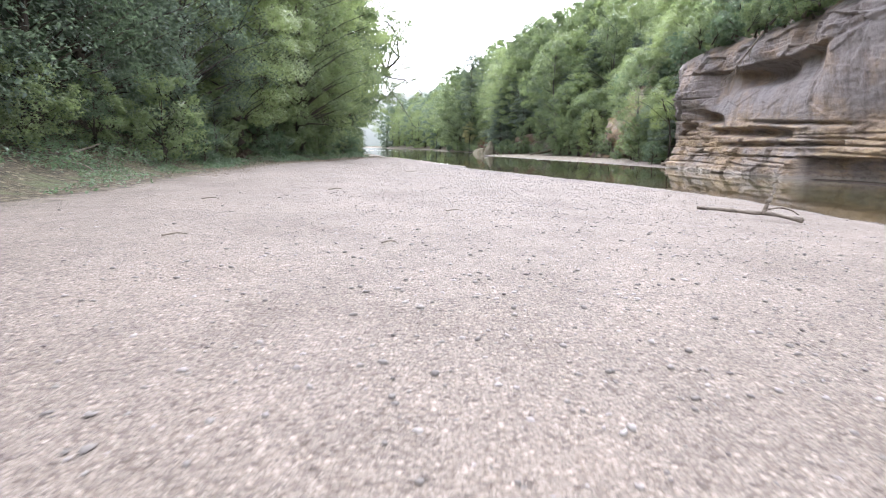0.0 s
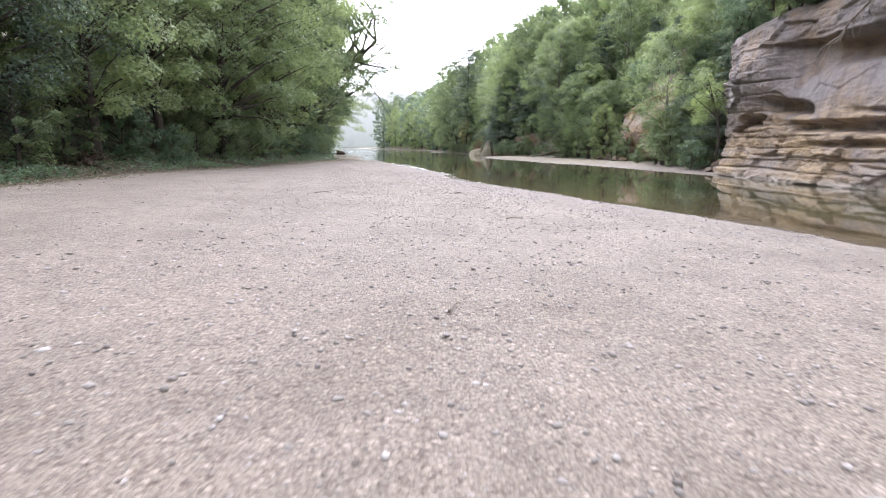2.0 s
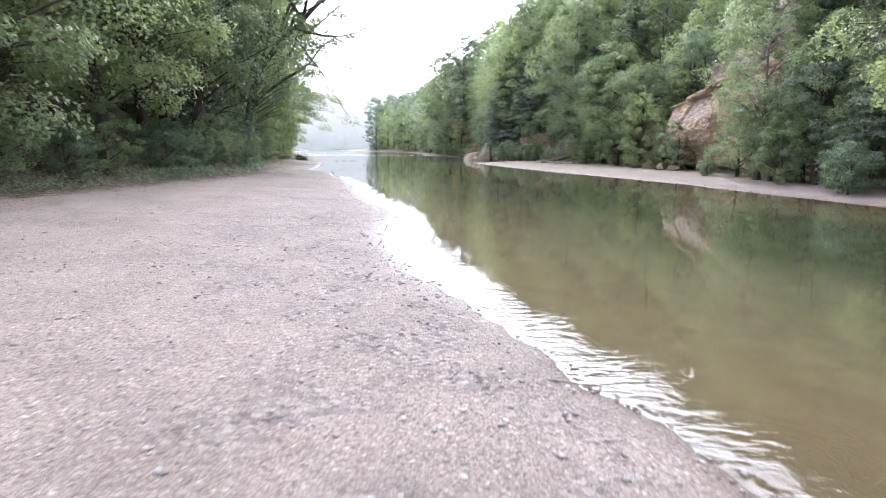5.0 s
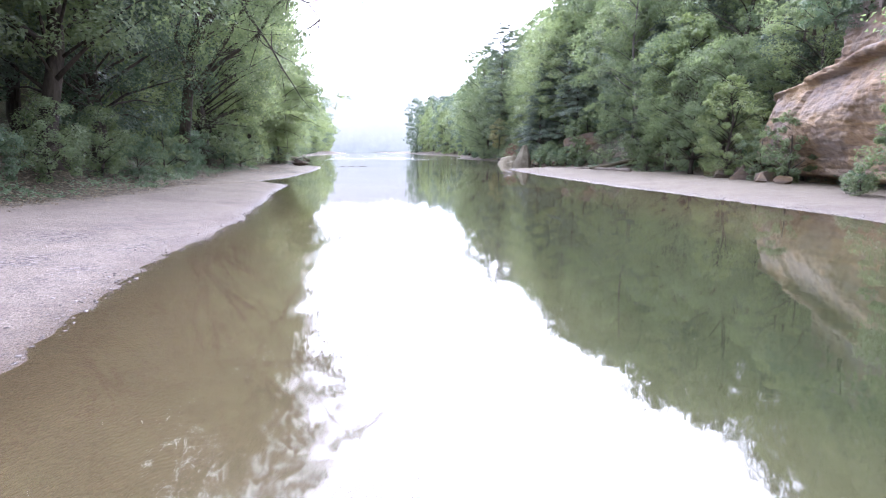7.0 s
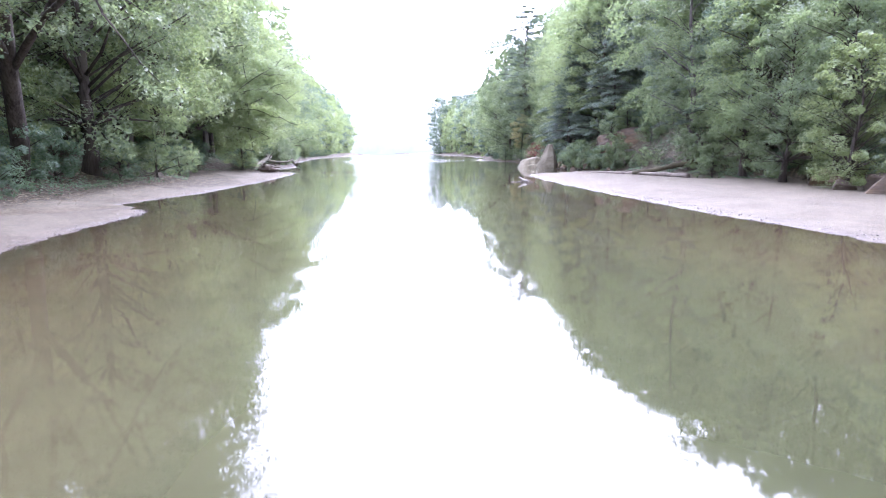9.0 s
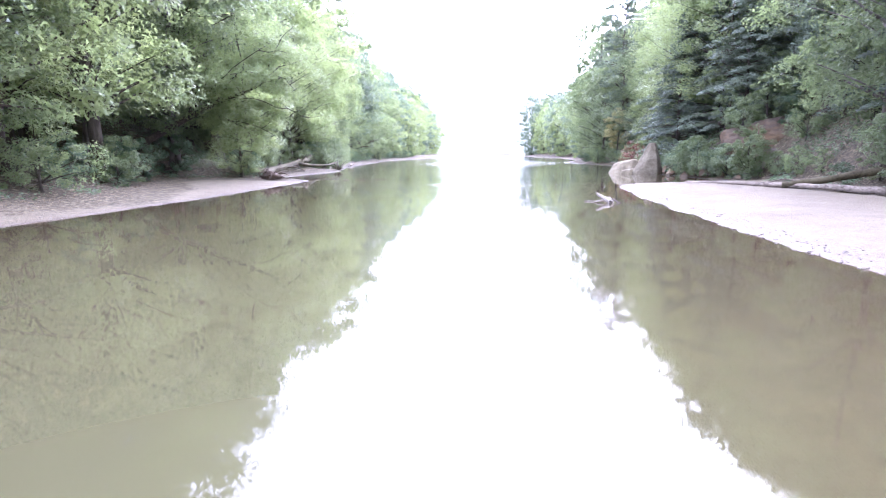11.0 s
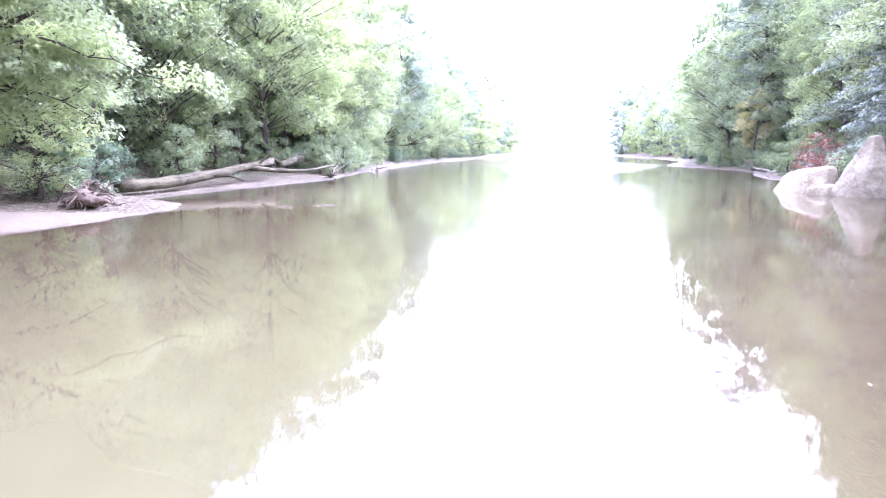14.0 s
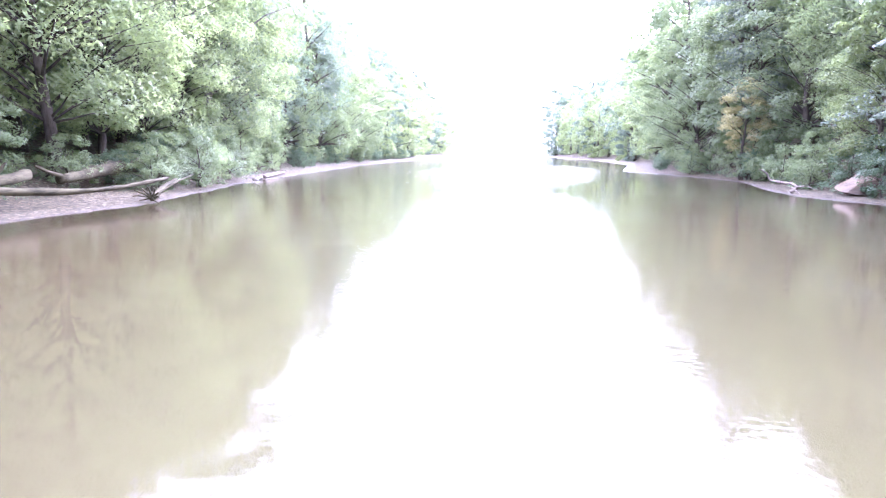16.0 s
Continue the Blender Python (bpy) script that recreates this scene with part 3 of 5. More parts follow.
def build_ground():
    xs = axis((-900, -200, 70), (-200, -60, 14), (-60, -24, 2.0), (-24, -12, 0.8), (-12, 12, 0.33), (12, 24, 0.5), (24, 34, 1.0), (34, 70, 3.0), (70, 200, 14), (200, 900, 70))
    ys = axis((-400, -60, 40), (-60, -8, 4), (-8, 0, 0.8), (0, 60, 0.4), (60, 126, 0.5), (126, 180, 1.0), (180, 320, 4), (320, 900, 29))
    gx, gy = np.meshgrid(xs, ys)
    gz = height(gx, gy)
    me = mesh_of("ground", np.stack([gx, gy, gz], -1).reshape(-1, 3), grid_quads(len(ys), len(xs)))
    x, y = gx.ravel(), gy.ravel()
    dv, df = verge_left(y) - x, x - foot_right(y)
    soil = np.maximum(step(-3.2, 0.6, dv), step(-1.6, 0.4, df))
    soil = np.maximum(soil, 1.0 * step(88, 100, y) * (1 - step(124, 132, y)) * step(-5.2, -3.2, dv))
    soil = np.maximum(soil, step(280, 330, y))
    soil = np.maximum(soil, 0.8 * step(121, 128, y) * (x > 0))
    soil = np.maximum(soil, 1.0 * step(122, 126, y) * (x < 0) * step(-8.0, -6.5, dv))
    grass = 0.5 * step(-1.4, 0.2, dv) * (1 - step(0.6, 4.0, dv)) * (1 - step(26, 42, y))
    grass = np.maximum(grass, 0.55 * step(0.5, 3.0, dv) * step(60, 80, y))
    grass = np.maximum(grass, 0.5 * step(0, 3.0, df))
    dl = shore_left(y) - x
    coarse = step(0.3, 1.0, dl) * (1 - step(2.6, 4.6, dl)) * step(18, 27, y) * (1 - step(58, 70, y))
    col = me.color_attributes.new("cover", "FLOAT_COLOR", "POINT")
    col.data.foreach_set("color", np.stack([soil, grass, step(58, 84, y), coarse], -1).astype(np.float32).ravel())
    return solid("ground", me, GRAVEL, "pale grey and tan river gravel bars rising to leaf-littered wooded banks", "ground", kind="structure")


ground = build_ground()

wx, wy = np.meshgrid(axis((-900, -100, 80), (-100, -40, 5), (-40, -15, 1.0), (-15, 13, 0.5), (13, 25, 0.75), (25, 70, 15)), axis((-400, -60, 68), (-60, 5, 5), (5, 130, 0.6), (130, 300, 3), (300, 500, 10), (500, 900, 60)))
me = mesh_of("water", np.stack([wx, wy, 0 * wx], -1).reshape(-1, 3), grid_quads(*wx.shape))
wd = wx - shore_left(wy)
riffle = 0.7 * step(0.8, 0.1, wd) * step(12, 25, wy) * (1 - step(70, 80, wy))
riffle = np.maximum(riffle, (0.34 * step(112, 130, wy) + 0.66 * step(140, 190, wy)) * (1 - step(420, 500, wy)) * step(-0.7, 0.9, fbm(wx * 0.10, wy * 0.05, 0, 88, 3)))
riffle = np.maximum(riffle, 0.2 * np.exp(-((wy - 116.5 - 0.10 * wx) / 1.6) ** 2) * (wx < 4))
rc = me.color_attributes.new("riffle", "FLOAT_COLOR", "POINT")
rc.data.foreach_set("color", np.stack([riffle.ravel(), np.clip(-height(wx, wy).ravel() / 0.75, 0, 1), 0 * riffle.ravel(), 1 + 0 * riffle.ravel()], -1).astype(np.float32).ravel())
solid("water", me, WATER, "calm olive-green river water mirroring trees and white sky", "river", kind="structure")


# ---- rock walls ----
def beds(z, s, seed):
    """How far each rock bed stands out: steps at uneven heights that wander along the wall."""
    zz = z + 0.25 * fbm(s * 0.08, 0.3, 0, seed) + 0.06 * fbm(s * 0.5, z * 0.5, 0, seed + 1)
    k = zz * 1.55
    f = k - np.floor(k)
    lo, hi = vnoise(np.floor(k) * 7.3 + 0.5, s * 0.045, 0, seed + 2), vnoise(np.floor(k) * 7.3 + 7.8, s * 0.045, 0, seed + 2)
    big = lo + (hi - lo) * step(0.82, 1.0, f) - 0.55 * np.exp(-((f - 0.97) / 0.07) ** 2)
    k2 = zz * 5.2
    f2 = k2 - np.floor(k2)
    lo2, hi2 = vnoise(np.floor(k2) * 3.1, s * 0.16, 0, seed + 4), vnoise(np.floor(k2) * 3.1 + 3.1, s * 0.16, 0, seed + 4)
    small = lo2 + (hi2 - lo2) * step(0.7, 1.0, f2)
    return 0.42 * big + 0.06 * small


def blocks(u, v, seed):
    """Fractured rock: each uneven cell of the face stands at its own depth and tilt."""
    iu, iv = np.floor(u).astype(np.int64), np.floor(v).astype(np.int64)
    best, out = np.full(u.shape, 1e9), np.zeros(u.shape)
    for a in (-1, 0, 1):
        for b in (-1, 0, 1):
            cu, cv = iu + a, iv + b
            ju, jv = cu + lattice(cu, cv, cu * 0, seed), cv + lattice(cu, cv, cu * 0 + 1, seed)
            d = (u - ju) ** 2 + (v - jv) ** 2
            h = lattice(cu, cv, cu * 0 + 2, seed) * 2 - 1
            tilt = (lattice(cu, cv, cu * 0 + 3, seed) - 0.5) * (u - ju) * 1.6 + (lattice(cu, cv, cu * 0 + 4, seed) - 0.35) * (v - jv) * 1.6
            near = d < best
            out, best = np.where(near, h + tilt, out), np.where(near, d, best)
    return out


def bump_at(s, z, s0, z0, ws, wz, depth):
    return depth * np.exp(-(np.abs((s - s0) / ws) ** 4 + np.abs((z - z0) / wz) ** 4))


def wall_mesh(name, pts, top, shape, ds=0.11, dz=0.08, bottom=-0.8):
    pts = np.asarray(pts, float)
    seg = np.r_[0, np.cumsum(np.hypot(*np.diff(pts, axis=0).T))]
    s = np.arange(0, seg[-1], ds)
    px, py = np.interp(s, seg, pts[:, 0]), np.interp(s, seg, pts[:, 1])
    for _ in range(12):
        px[1:-1], py[1:-1] = (px[:-2] + 2 * px[1:-1] + px[2:]) / 4, (py[:-2] + 2 * py[1:-1] + py[2:]) / 4
    tx, ty = np.gradient(px), np.gradient(py)
    ln = np.hypot(tx, ty)
    nx, ny = -ty / ln, tx / ln                      # towards the river
    z = np.arange(bottom, top + dz, dz)
    S, Z = np.meshgrid(s, z)
    X0, Y0 = np.meshgrid(px, z)[0], np.meshgrid(py, z)[0]
    off = shape(S, Z, X0, Y0)
    X, Y = X0 + nx * off, Y0 + ny * off
    v = np.stack([X, Y, Z], -1)
    # the top goes back into the hill
    back = [(1.2, 0.25), (3.2, 0.5), (6.0, 0.2)]
    rows = [np.stack([X[-1] - nx * b, Y[-1] - ny * b, Z[-1] + up], -1) for b, up in back]
    v = np.concatenate([v, np.stack(rows)], 0)
    return mesh_of(name, v.reshape(-1, 3), grid_quads(len(z) + 3, len(s)))


def cliff_shape(s, z, x, y):
    low = step(3.6, 2.4, z)
    wob = 0.35 * fbm(s * 0.4, z * 0.4, 0, 33, 3)
    lip = 7.35 + 0.10 * np.maximum(36.5 - y, 0) + 0.04 * np.maximum(y - 44, 0) + 0.5 * wob
    slab = step(48.5, 45.5, y) * step(2.9, 3.5, z) * step(lip + 0.1, lip - 0.2, z)              # one massive bed, nearly plain
    off = beds(z, s, 21) * (0.20 + 0.32 * low) * (1 - 0.8 * slab) + 0.6 * fbm(s * 0.12, z * 0.16, 0, 31, 2)
    off += (1 - 0.85 * slab) * (0.34 * blocks(s * 0.34 + z * 0.12 + 0.4 * wob, z * 0.55 + 0.5 * wob - s * 0.05, 25) + 0.10 * blocks(s * 0.6 + 0.5 * wob, z * 1.5 - s * 0.06 + 0.6 * wob, 27) + 0.03 * blocks(s * 2.2, z * 5.5 + wob, 29))
    off += slab * (0.22 * fbm(s * 0.3 + z * 0.25, z * 0.4 - s * 0.12, 0, 37, 3) + 0.04 * blocks(s * 0.3 + z * 0.45, z * 0.35 - s * 0.2 + wob, 41))
    off += 0.05 * fbm(s * 0.9, z * 1.3, 0, 35, 4) + 0.03 * fbm(s * 3.5, z * 5, 0, 39, 3)
    for k, zc in enumerate((0.55, 0.95, 1.35, 1.75, 2.25, 2.6, 3.2, 3.75, 4.7, 5.5)):     # thin open joints between the beds
        run = step(-0.1, 0.35, vnoise(s * 0.16 + k * 5.7, k + 0.5, 0, 43)) * (1 - slab)
        line_z = zc + 0.12 * fbm(s * 0.22, k * 3.1, 0, 45, 3) + 0.035 * (y - 42) * (0.3 + 0.1 * k)
        off -= 0.24 * run * np.exp(-((z - line_z) / 0.05) ** 2)
    off += 0.55 * step(1.9, 0.3, z) * step(34.4, 35.4, y)                       # the thick lowest bed
    off -= 1.3 * step(35.0, 34.5, y) * step(1.4, 1.25, z)                  # undercut beside it
    off -= 1.1 * bump_at(y, z - 0.03 * (y - 42), 41.0, 2.9 + 0.1 * wob, 5.0, 0.27, 1.0)      # long slots between beds
    off -= 0.45 * bump_at(y, z, 38.5, 2.05, 6.0, 0.14, 1.0)
    off -= 0.5 * bump_at(y, z - 0.05 * (y - 36), 36.0, 3.35 + 0.15 * wob, 4.5, 0.12, 1.0)
    off -= 1.1 * bump_at(y, z + wob - 0.14 * (y - 47.6), 47.0, 4.1, 2.3, 0.36, 1.0)              # hollow under the prow
    off -= 0.8 * bump_at(y, z + 0.6 * wob, 51.2, 3.5, 1.6, 0.25, 1.0)
    off += 0.8 * bump_at(y, z, 49.5, 6.3, 2.6, 1.6, 1.0)                    # prow above the hollow
    off -= 0.8 * step(lip - 3.2, lip - 0.3, z) * step(48.5, 46, y) * step(32.5, 35, y)     # the slab leans back under the roof
    off -= 1.1 * bump_at(y, z - lip + 0.75, 40.4, 0.0, 3.0, 0.6, 1.0)                      # cave under the roof
    off += 1.0 * step(lip - 0.1, lip + 0.15, z) * step(31, 35, y) * step(49.5, 47, y)      # overhanging roof bed
    off += 0.9 * step(2.4, 6.5, z) * step(36, 31, y)                        # slab leaning out
    off -= 1.1 * step(8.6, 10.2, z) + 0.5 * step(9.2, 10.3, z)
    return off


def cliff2_shape(s, z, x, y):
    wob = 0.35 * fbm(s * 0.4, z * 0.4, 0, 63, 3)
    lip = 6.2 + 0.11 * (89 - y) + 0.4 * wob                                  # the ledge above the bulging face, rising upstream
    far = step(73, 79, y)
    off = beds(z, s, 51) * (0.32 - 0.26 * far * step(1.2, 2.4, z) * step(lip, lip - 0.6, z)) + 0.5 * fbm(s * 0.13, z * 0.18, 0, 61, 3)
    off += 0.22 * blocks(s * 0.22 + z * 0.15 + wob, z * 0.3 + wob - s * 0.07, 65) + (0.10 - 0.06 * far) * blocks(s * 1.2 + wob, z * 2.2 + wob, 67) + 0.04 * blocks(s * 3.4, z * 6.0 + wob, 69)
    off += 0.05 * fbm(s * 0.9, z * 1.3, 0, 65, 4) + 0.03 * fbm(s * 3.5, z * 5, 0, 69, 3)
    off -= 1.8 * bump_at(y, z, 63, 2.6, 3.2, 0.9, 1.0)                      # dark shelter behind the tree
    # the face swells out to a blunt edge that slants down from the ledge
    edge = 3.2 + 0.25 * (88 - y)
    off += far * (1.9 * step(0.6, edge, z) * (1 - 0.55 * step(edge, lip + 0.1, z)))
    off -= 0.9 * step(0.8, 0.5, z) * step(76, 82, y)                        # gap at its base
    off += 0.55 * bump_at(y, z - lip, 83, 0.15, 8.0, 0.28, 1.0) * far       # ledge
    off -= far * 1.1 * step(lip + 0.25, lip + 1.0, z)                       # upper face set back
    off -= far * 0.16 * np.maximum(z - lip - 1.0, 0)
    off -= 4.5 * step(86.5, 90.5, y) * step(6.0, 7.0, z)                    # its far end sinks into the slope
    off -= 2.0 * step(73, 66, y) * step(7.6, 9.0, z)
    return off


me = wall_mesh("cliff", ((24.6, -14), (23.2, 10), (22.0, 30), (21.6, 42), (21.5, 51), (22.4, 55.6), (26.5, 58.0)), 10.2, cliff_shape, 0.09, 0.055)
solid("cliff", me, SANDSTONE, "layered tan and grey sandstone cliff with overhanging ledges at the water", "cliff", kind="structure")
me = wall_mesh("cliff", ((26.2, 56.5), (26.6, 64), (26.3, 74), (26.8, 84), (27.0, 90), (28.2, 94.0), (33, 97)), 12.4, cliff2_shape)
solid("cliff", me, TAN_STONE, "tan sandstone bluff with a bulging lower face behind the gravel bar", "cliff", kind="structure")


# ---- boulders ----
def rock_mesh(name, size, seed, cuts=13, sub=4, rough=0.05, close=(0.38, 0.72)):
    """A boulder: a ball cut by planes, with worn edges."""
    r = np.random.default_rng(seed)
    bm = bmesh.new()
    bmesh.ops.create_icosphere(bm, subdivisions=sub, radius=1.0)
    v = np.array([x.co for x in bm.verts])
    for _ in range(cuts):
        n = r.normal(size=3)
        n[2] *= 0.7
        n /= np.linalg.norm(n)
        d = r.uniform(*close)
        over = np.maximum(v @ n - d, 0)
        v -= over[:, None] * n * 0.985
    v *= 1 + rough * fbm(v[:, 0] * 2.3 + seed, v[:, 1] * 2.3, v[:, 2] * 2.3, seed, 4)[:, None]
    v = v * np.asarray(size) / 1.15
    for x, co in zip(bm.verts, v):
        x.co = co
    for f in bm.faces:
        f.smooth = True
    me = bpy.data.meshes.new(name)
    bm.to_mesh(me)
    bm.free()
    return me


def boulder(at, size, seed, turn=0.0, label="grey weathered sandstone boulder lying at the water's edge", cuts=13, tilt=(0, 0), sub=4, name="boulder", material=None, group=""):
    ob = solid(name, rock_mesh(name, size, seed, cuts, sub, 0.06, (0.30, 0.52) if cuts < 13 else (0.38, 0.72)), material or BOULDER, label, "boulder", group)
    ob.matrix_world = pose(*at, tilt[0], tilt[1], turn)
    return ob


def slab_mesh(outline, low, high, seed, lean=(0.0, 0.0), peak=0.0, slope=0.0, rough=1.0):
    """A blocky stone: an uneven outline drawn up through rounded shoulders."""
    k, n = 96, 40
    ang = np.linspace(0, 2 * np.pi, k, endpoint=False)
    pts = np.asarray(outline, float)
    seg = np.r_[pts, pts[:1]]
    cum = np.r_[0, np.cumsum(np.hypot(*np.diff(seg, axis=0).T))]
    u = np.linspace(0, cum[-1], k, endpoint=False)
    ox, oy = np.interp(u, cum, seg[:, 0]), np.interp(u, cum, seg[:, 1])
    for _ in range(3):
        ox, oy = (np.roll(ox, 1) + 2 * ox + np.roll(ox, -1)) / 4, (np.roll(oy, 1) + 2 * oy + np.roll(oy, -1)) / 4
    cx, cy = ox.mean(), oy.mean()
    rows = []
    for i in range(n):
        t = i / (n - 1)
        z = low + (high - low) * min(1.0, t / 0.72)
        shrink = 1.0 if t < 0.62 else max(0.0, 1 - ((t - 0.62) / 0.38) ** 2.2)
        zz = z if t < 0.62 else low + (high - low) * (0.86 + 0.14 * math.sin((t - 0.62) / 0.38 * math.pi / 2))
        if peak:
            zz = low + (high - low) * min(1.0, t * 1.06) + (0.05 * (t - 0.943) * 17 if t > 0.943 else 0.0)
            shrink = max(0.0, 1 - t ** 22) ** 0.5 * (1 - peak * t ** 1.5)
        sx, sy = lean[0] * (zz - low), lean[1] * (zz - low)
        x, y = cx + (ox - cx) * shrink + sx, cy + (oy - cy) * shrink + sy
        rows.append(np.stack([x, y, np.full(k, zz)], -1))
    v = np.concatenate(rows)
    d = np.stack([v[:, 0] - cx, v[:, 1] - cy, 0 * v[:, 0]], -1)
    d /= np.linalg.norm(d, axis=1)[:, None] + 1e-6
    amp = 0.16 * fbm(v[:, 0] * 0.7, v[:, 1] * 0.7, v[:, 2] * 0.7, seed, 3) + 0.05 * fbm(v[:, 0] * 3, v[:, 1] * 3, v[:, 2] * 5, seed + 3, 3)
    amp = amp * np.clip(np.hypot(v[:, 0] - cx, v[:, 1] - cy) / 0.5, 0, 1)
    amp = amp * rough
    v += d * amp[:, None]
    v[:, 2] += 0.5 * amp + slope * (v[:, 0] - cx) * (v[:, 2] - low) / (high - low)
    i = np.arange(n - 1)[:, None] * k + np.arange(k)[None, :]
    j = np.arange(n - 1)[:, None] * k + (np.arange(k)[None, :] + 1) % k
    return mesh_of("boulder", v, np.stack([i, j, j + k, i + k], -1).reshape(-1, 4))


solid("boulder", slab_mesh(((7.8, 141.6), (8.7, 140.3), (10.1, 139.6), (10.9, 140.4), (10.7, 142.6), (9.3, 143.6), (8.1, 143.0)), -0.6, 1.15, 71, (0.2, 0.1), 0.30, 0.2, 1.0), PALE_BOULDER,
      "pale rounded sandstone slab boulder resting half in the water", "boulder")
solid("boulder", slab_mesh(((10.2, 138.6), (11.2, 137.4), (12.5, 137.6), (13.0, 139.2), (12.1, 140.4), (10.5, 139.9)), -0.3, 2.95, 73, (0.13, 0.0), 0.82, 0.0, 1.2), BOULDER,
      "tall pointed grey sandstone boulder standing on the bank", "boulder")
solid("boulder", slab_mesh(((9.2, 139.0), (10.1, 138.3), (10.7, 138.8), (10.6, 139.8), (9.7, 140.0)), -0.4, 0.45, 75, (0.0, 0.0), 0.15, 0.15, 0.5), PALE_BOULDER,
      "low flat pale rock beside the slab boulder in the water", "boulder")
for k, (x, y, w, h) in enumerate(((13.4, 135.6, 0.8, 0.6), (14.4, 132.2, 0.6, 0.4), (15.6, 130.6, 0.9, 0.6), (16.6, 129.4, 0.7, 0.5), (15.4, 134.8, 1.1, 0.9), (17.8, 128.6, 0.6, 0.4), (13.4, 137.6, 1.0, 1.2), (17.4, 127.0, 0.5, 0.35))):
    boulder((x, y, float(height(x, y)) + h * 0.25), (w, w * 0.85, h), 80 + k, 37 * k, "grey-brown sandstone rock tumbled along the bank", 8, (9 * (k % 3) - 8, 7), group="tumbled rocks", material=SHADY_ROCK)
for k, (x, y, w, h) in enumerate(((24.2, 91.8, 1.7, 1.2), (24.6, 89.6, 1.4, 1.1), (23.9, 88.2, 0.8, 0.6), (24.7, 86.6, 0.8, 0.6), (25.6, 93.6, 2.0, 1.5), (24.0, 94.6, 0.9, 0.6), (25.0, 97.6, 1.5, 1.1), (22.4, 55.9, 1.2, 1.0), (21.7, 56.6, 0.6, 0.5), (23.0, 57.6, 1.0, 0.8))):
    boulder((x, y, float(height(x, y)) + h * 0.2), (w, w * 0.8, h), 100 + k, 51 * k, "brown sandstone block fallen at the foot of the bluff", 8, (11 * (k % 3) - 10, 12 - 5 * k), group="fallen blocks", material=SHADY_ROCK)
boulder((19.6, 128.2, 1.0), (3.4, 2.6, 2.3), 121, 15, "pale brown sandstone outcrop jutting from the wooded bank", 13, sub=5, material=SANDSTONE)
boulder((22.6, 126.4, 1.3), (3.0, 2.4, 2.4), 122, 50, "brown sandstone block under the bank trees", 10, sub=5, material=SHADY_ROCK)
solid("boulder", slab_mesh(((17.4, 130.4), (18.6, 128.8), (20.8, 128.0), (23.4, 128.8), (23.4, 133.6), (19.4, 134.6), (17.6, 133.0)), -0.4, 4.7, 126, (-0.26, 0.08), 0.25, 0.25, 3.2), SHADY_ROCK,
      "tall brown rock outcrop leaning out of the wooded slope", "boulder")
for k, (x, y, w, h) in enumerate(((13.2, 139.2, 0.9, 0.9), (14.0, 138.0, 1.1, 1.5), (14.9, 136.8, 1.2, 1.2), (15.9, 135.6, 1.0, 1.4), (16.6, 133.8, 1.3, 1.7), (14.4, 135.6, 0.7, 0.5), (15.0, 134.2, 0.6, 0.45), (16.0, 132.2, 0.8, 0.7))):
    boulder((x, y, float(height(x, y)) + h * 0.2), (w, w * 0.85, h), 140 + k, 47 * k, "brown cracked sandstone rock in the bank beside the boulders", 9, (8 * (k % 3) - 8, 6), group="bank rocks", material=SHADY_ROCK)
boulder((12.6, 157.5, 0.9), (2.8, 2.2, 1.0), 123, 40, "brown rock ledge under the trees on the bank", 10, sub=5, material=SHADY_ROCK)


# ---- trees ----
def leaves(centres, normals, sizes, r, droop=0.35):
    """Leaves, three-cornered: centres, the way each faces, and lengths."""
    n = len(centres)
    normals = normals / (np.linalg.norm(normals, axis=1)[:, None] + 1e-9)
    d = r.normal(size=(n, 3))
    d[:, 2] -= droop
    d -= normals * (d * normals).sum(1)[:, None]
    d /= np.linalg.norm(d, axis=1)[:, None] + 1e-9
    side = np.cross(normals, d)
    L, W = sizes[:, None] * 1.15, sizes[:, None] * 0.30
    base = centres - d * L * 0.5
    tip = centres + d * L * 0.5 - normals * L * 0.12
    v = np.stack([base + side * W + d * L * 0.15, tip, base - side * W + d * L * 0.15], 1)
    return v.reshape(-1, 3), np.arange(n * 3).reshape(-1, 3)


def clump_leaves(clumps, radii, count, size, r, flat=0.6, axis_pt=None, hang=0.4):
    """Leaves gathered on clumps, denser at their outsides and tops."""
    k = len(clumps)
    which = np.repeat(np.arange(k), count)
    d = r.normal(size=(len(which), 3))
    d /= np.linalg.norm(d, axis=1)[:, None]
    rad = radii[which] * r.uniform(0.25, 1.0, len(which)) ** 0.55 * r.choice([1.0, 1.18], len(which), p=[0.85, 0.15])
    mid = clumps.mean(0) if axis_pt is None else np.asarray(axis_pt)
    away = (clumps - mid)[:, :2]
    away = away / (np.linalg.norm(away, axis=1)[:, None] + 1e-6)
    ax, ay = away[which, 0], away[which, 1]
    # each bough is a flat fan, longest outwards, its end hanging down
    a, b, c = d[:, 0] * rad * 1.35, d[:, 1] * rad * 0.95, d[:, 2] * rad * flat
    c = c - hang * np.maximum(a, 0) - 0.45 * hang * np.abs(b)
    p = clumps[which] + np.stack([a * ax - b * ay, a * ay + b * ax, c], -1)
    out = np.stack([ax, ay, 0 * ax], -1)
    nrm = np.array([0, 0, 0.75]) + 0.6 * d + 0.4 * out + 0.42 * r.normal(size=p.shape)
    return leaves(p, nrm, size * r.uniform(0.7, 1.25, len(p)), r)


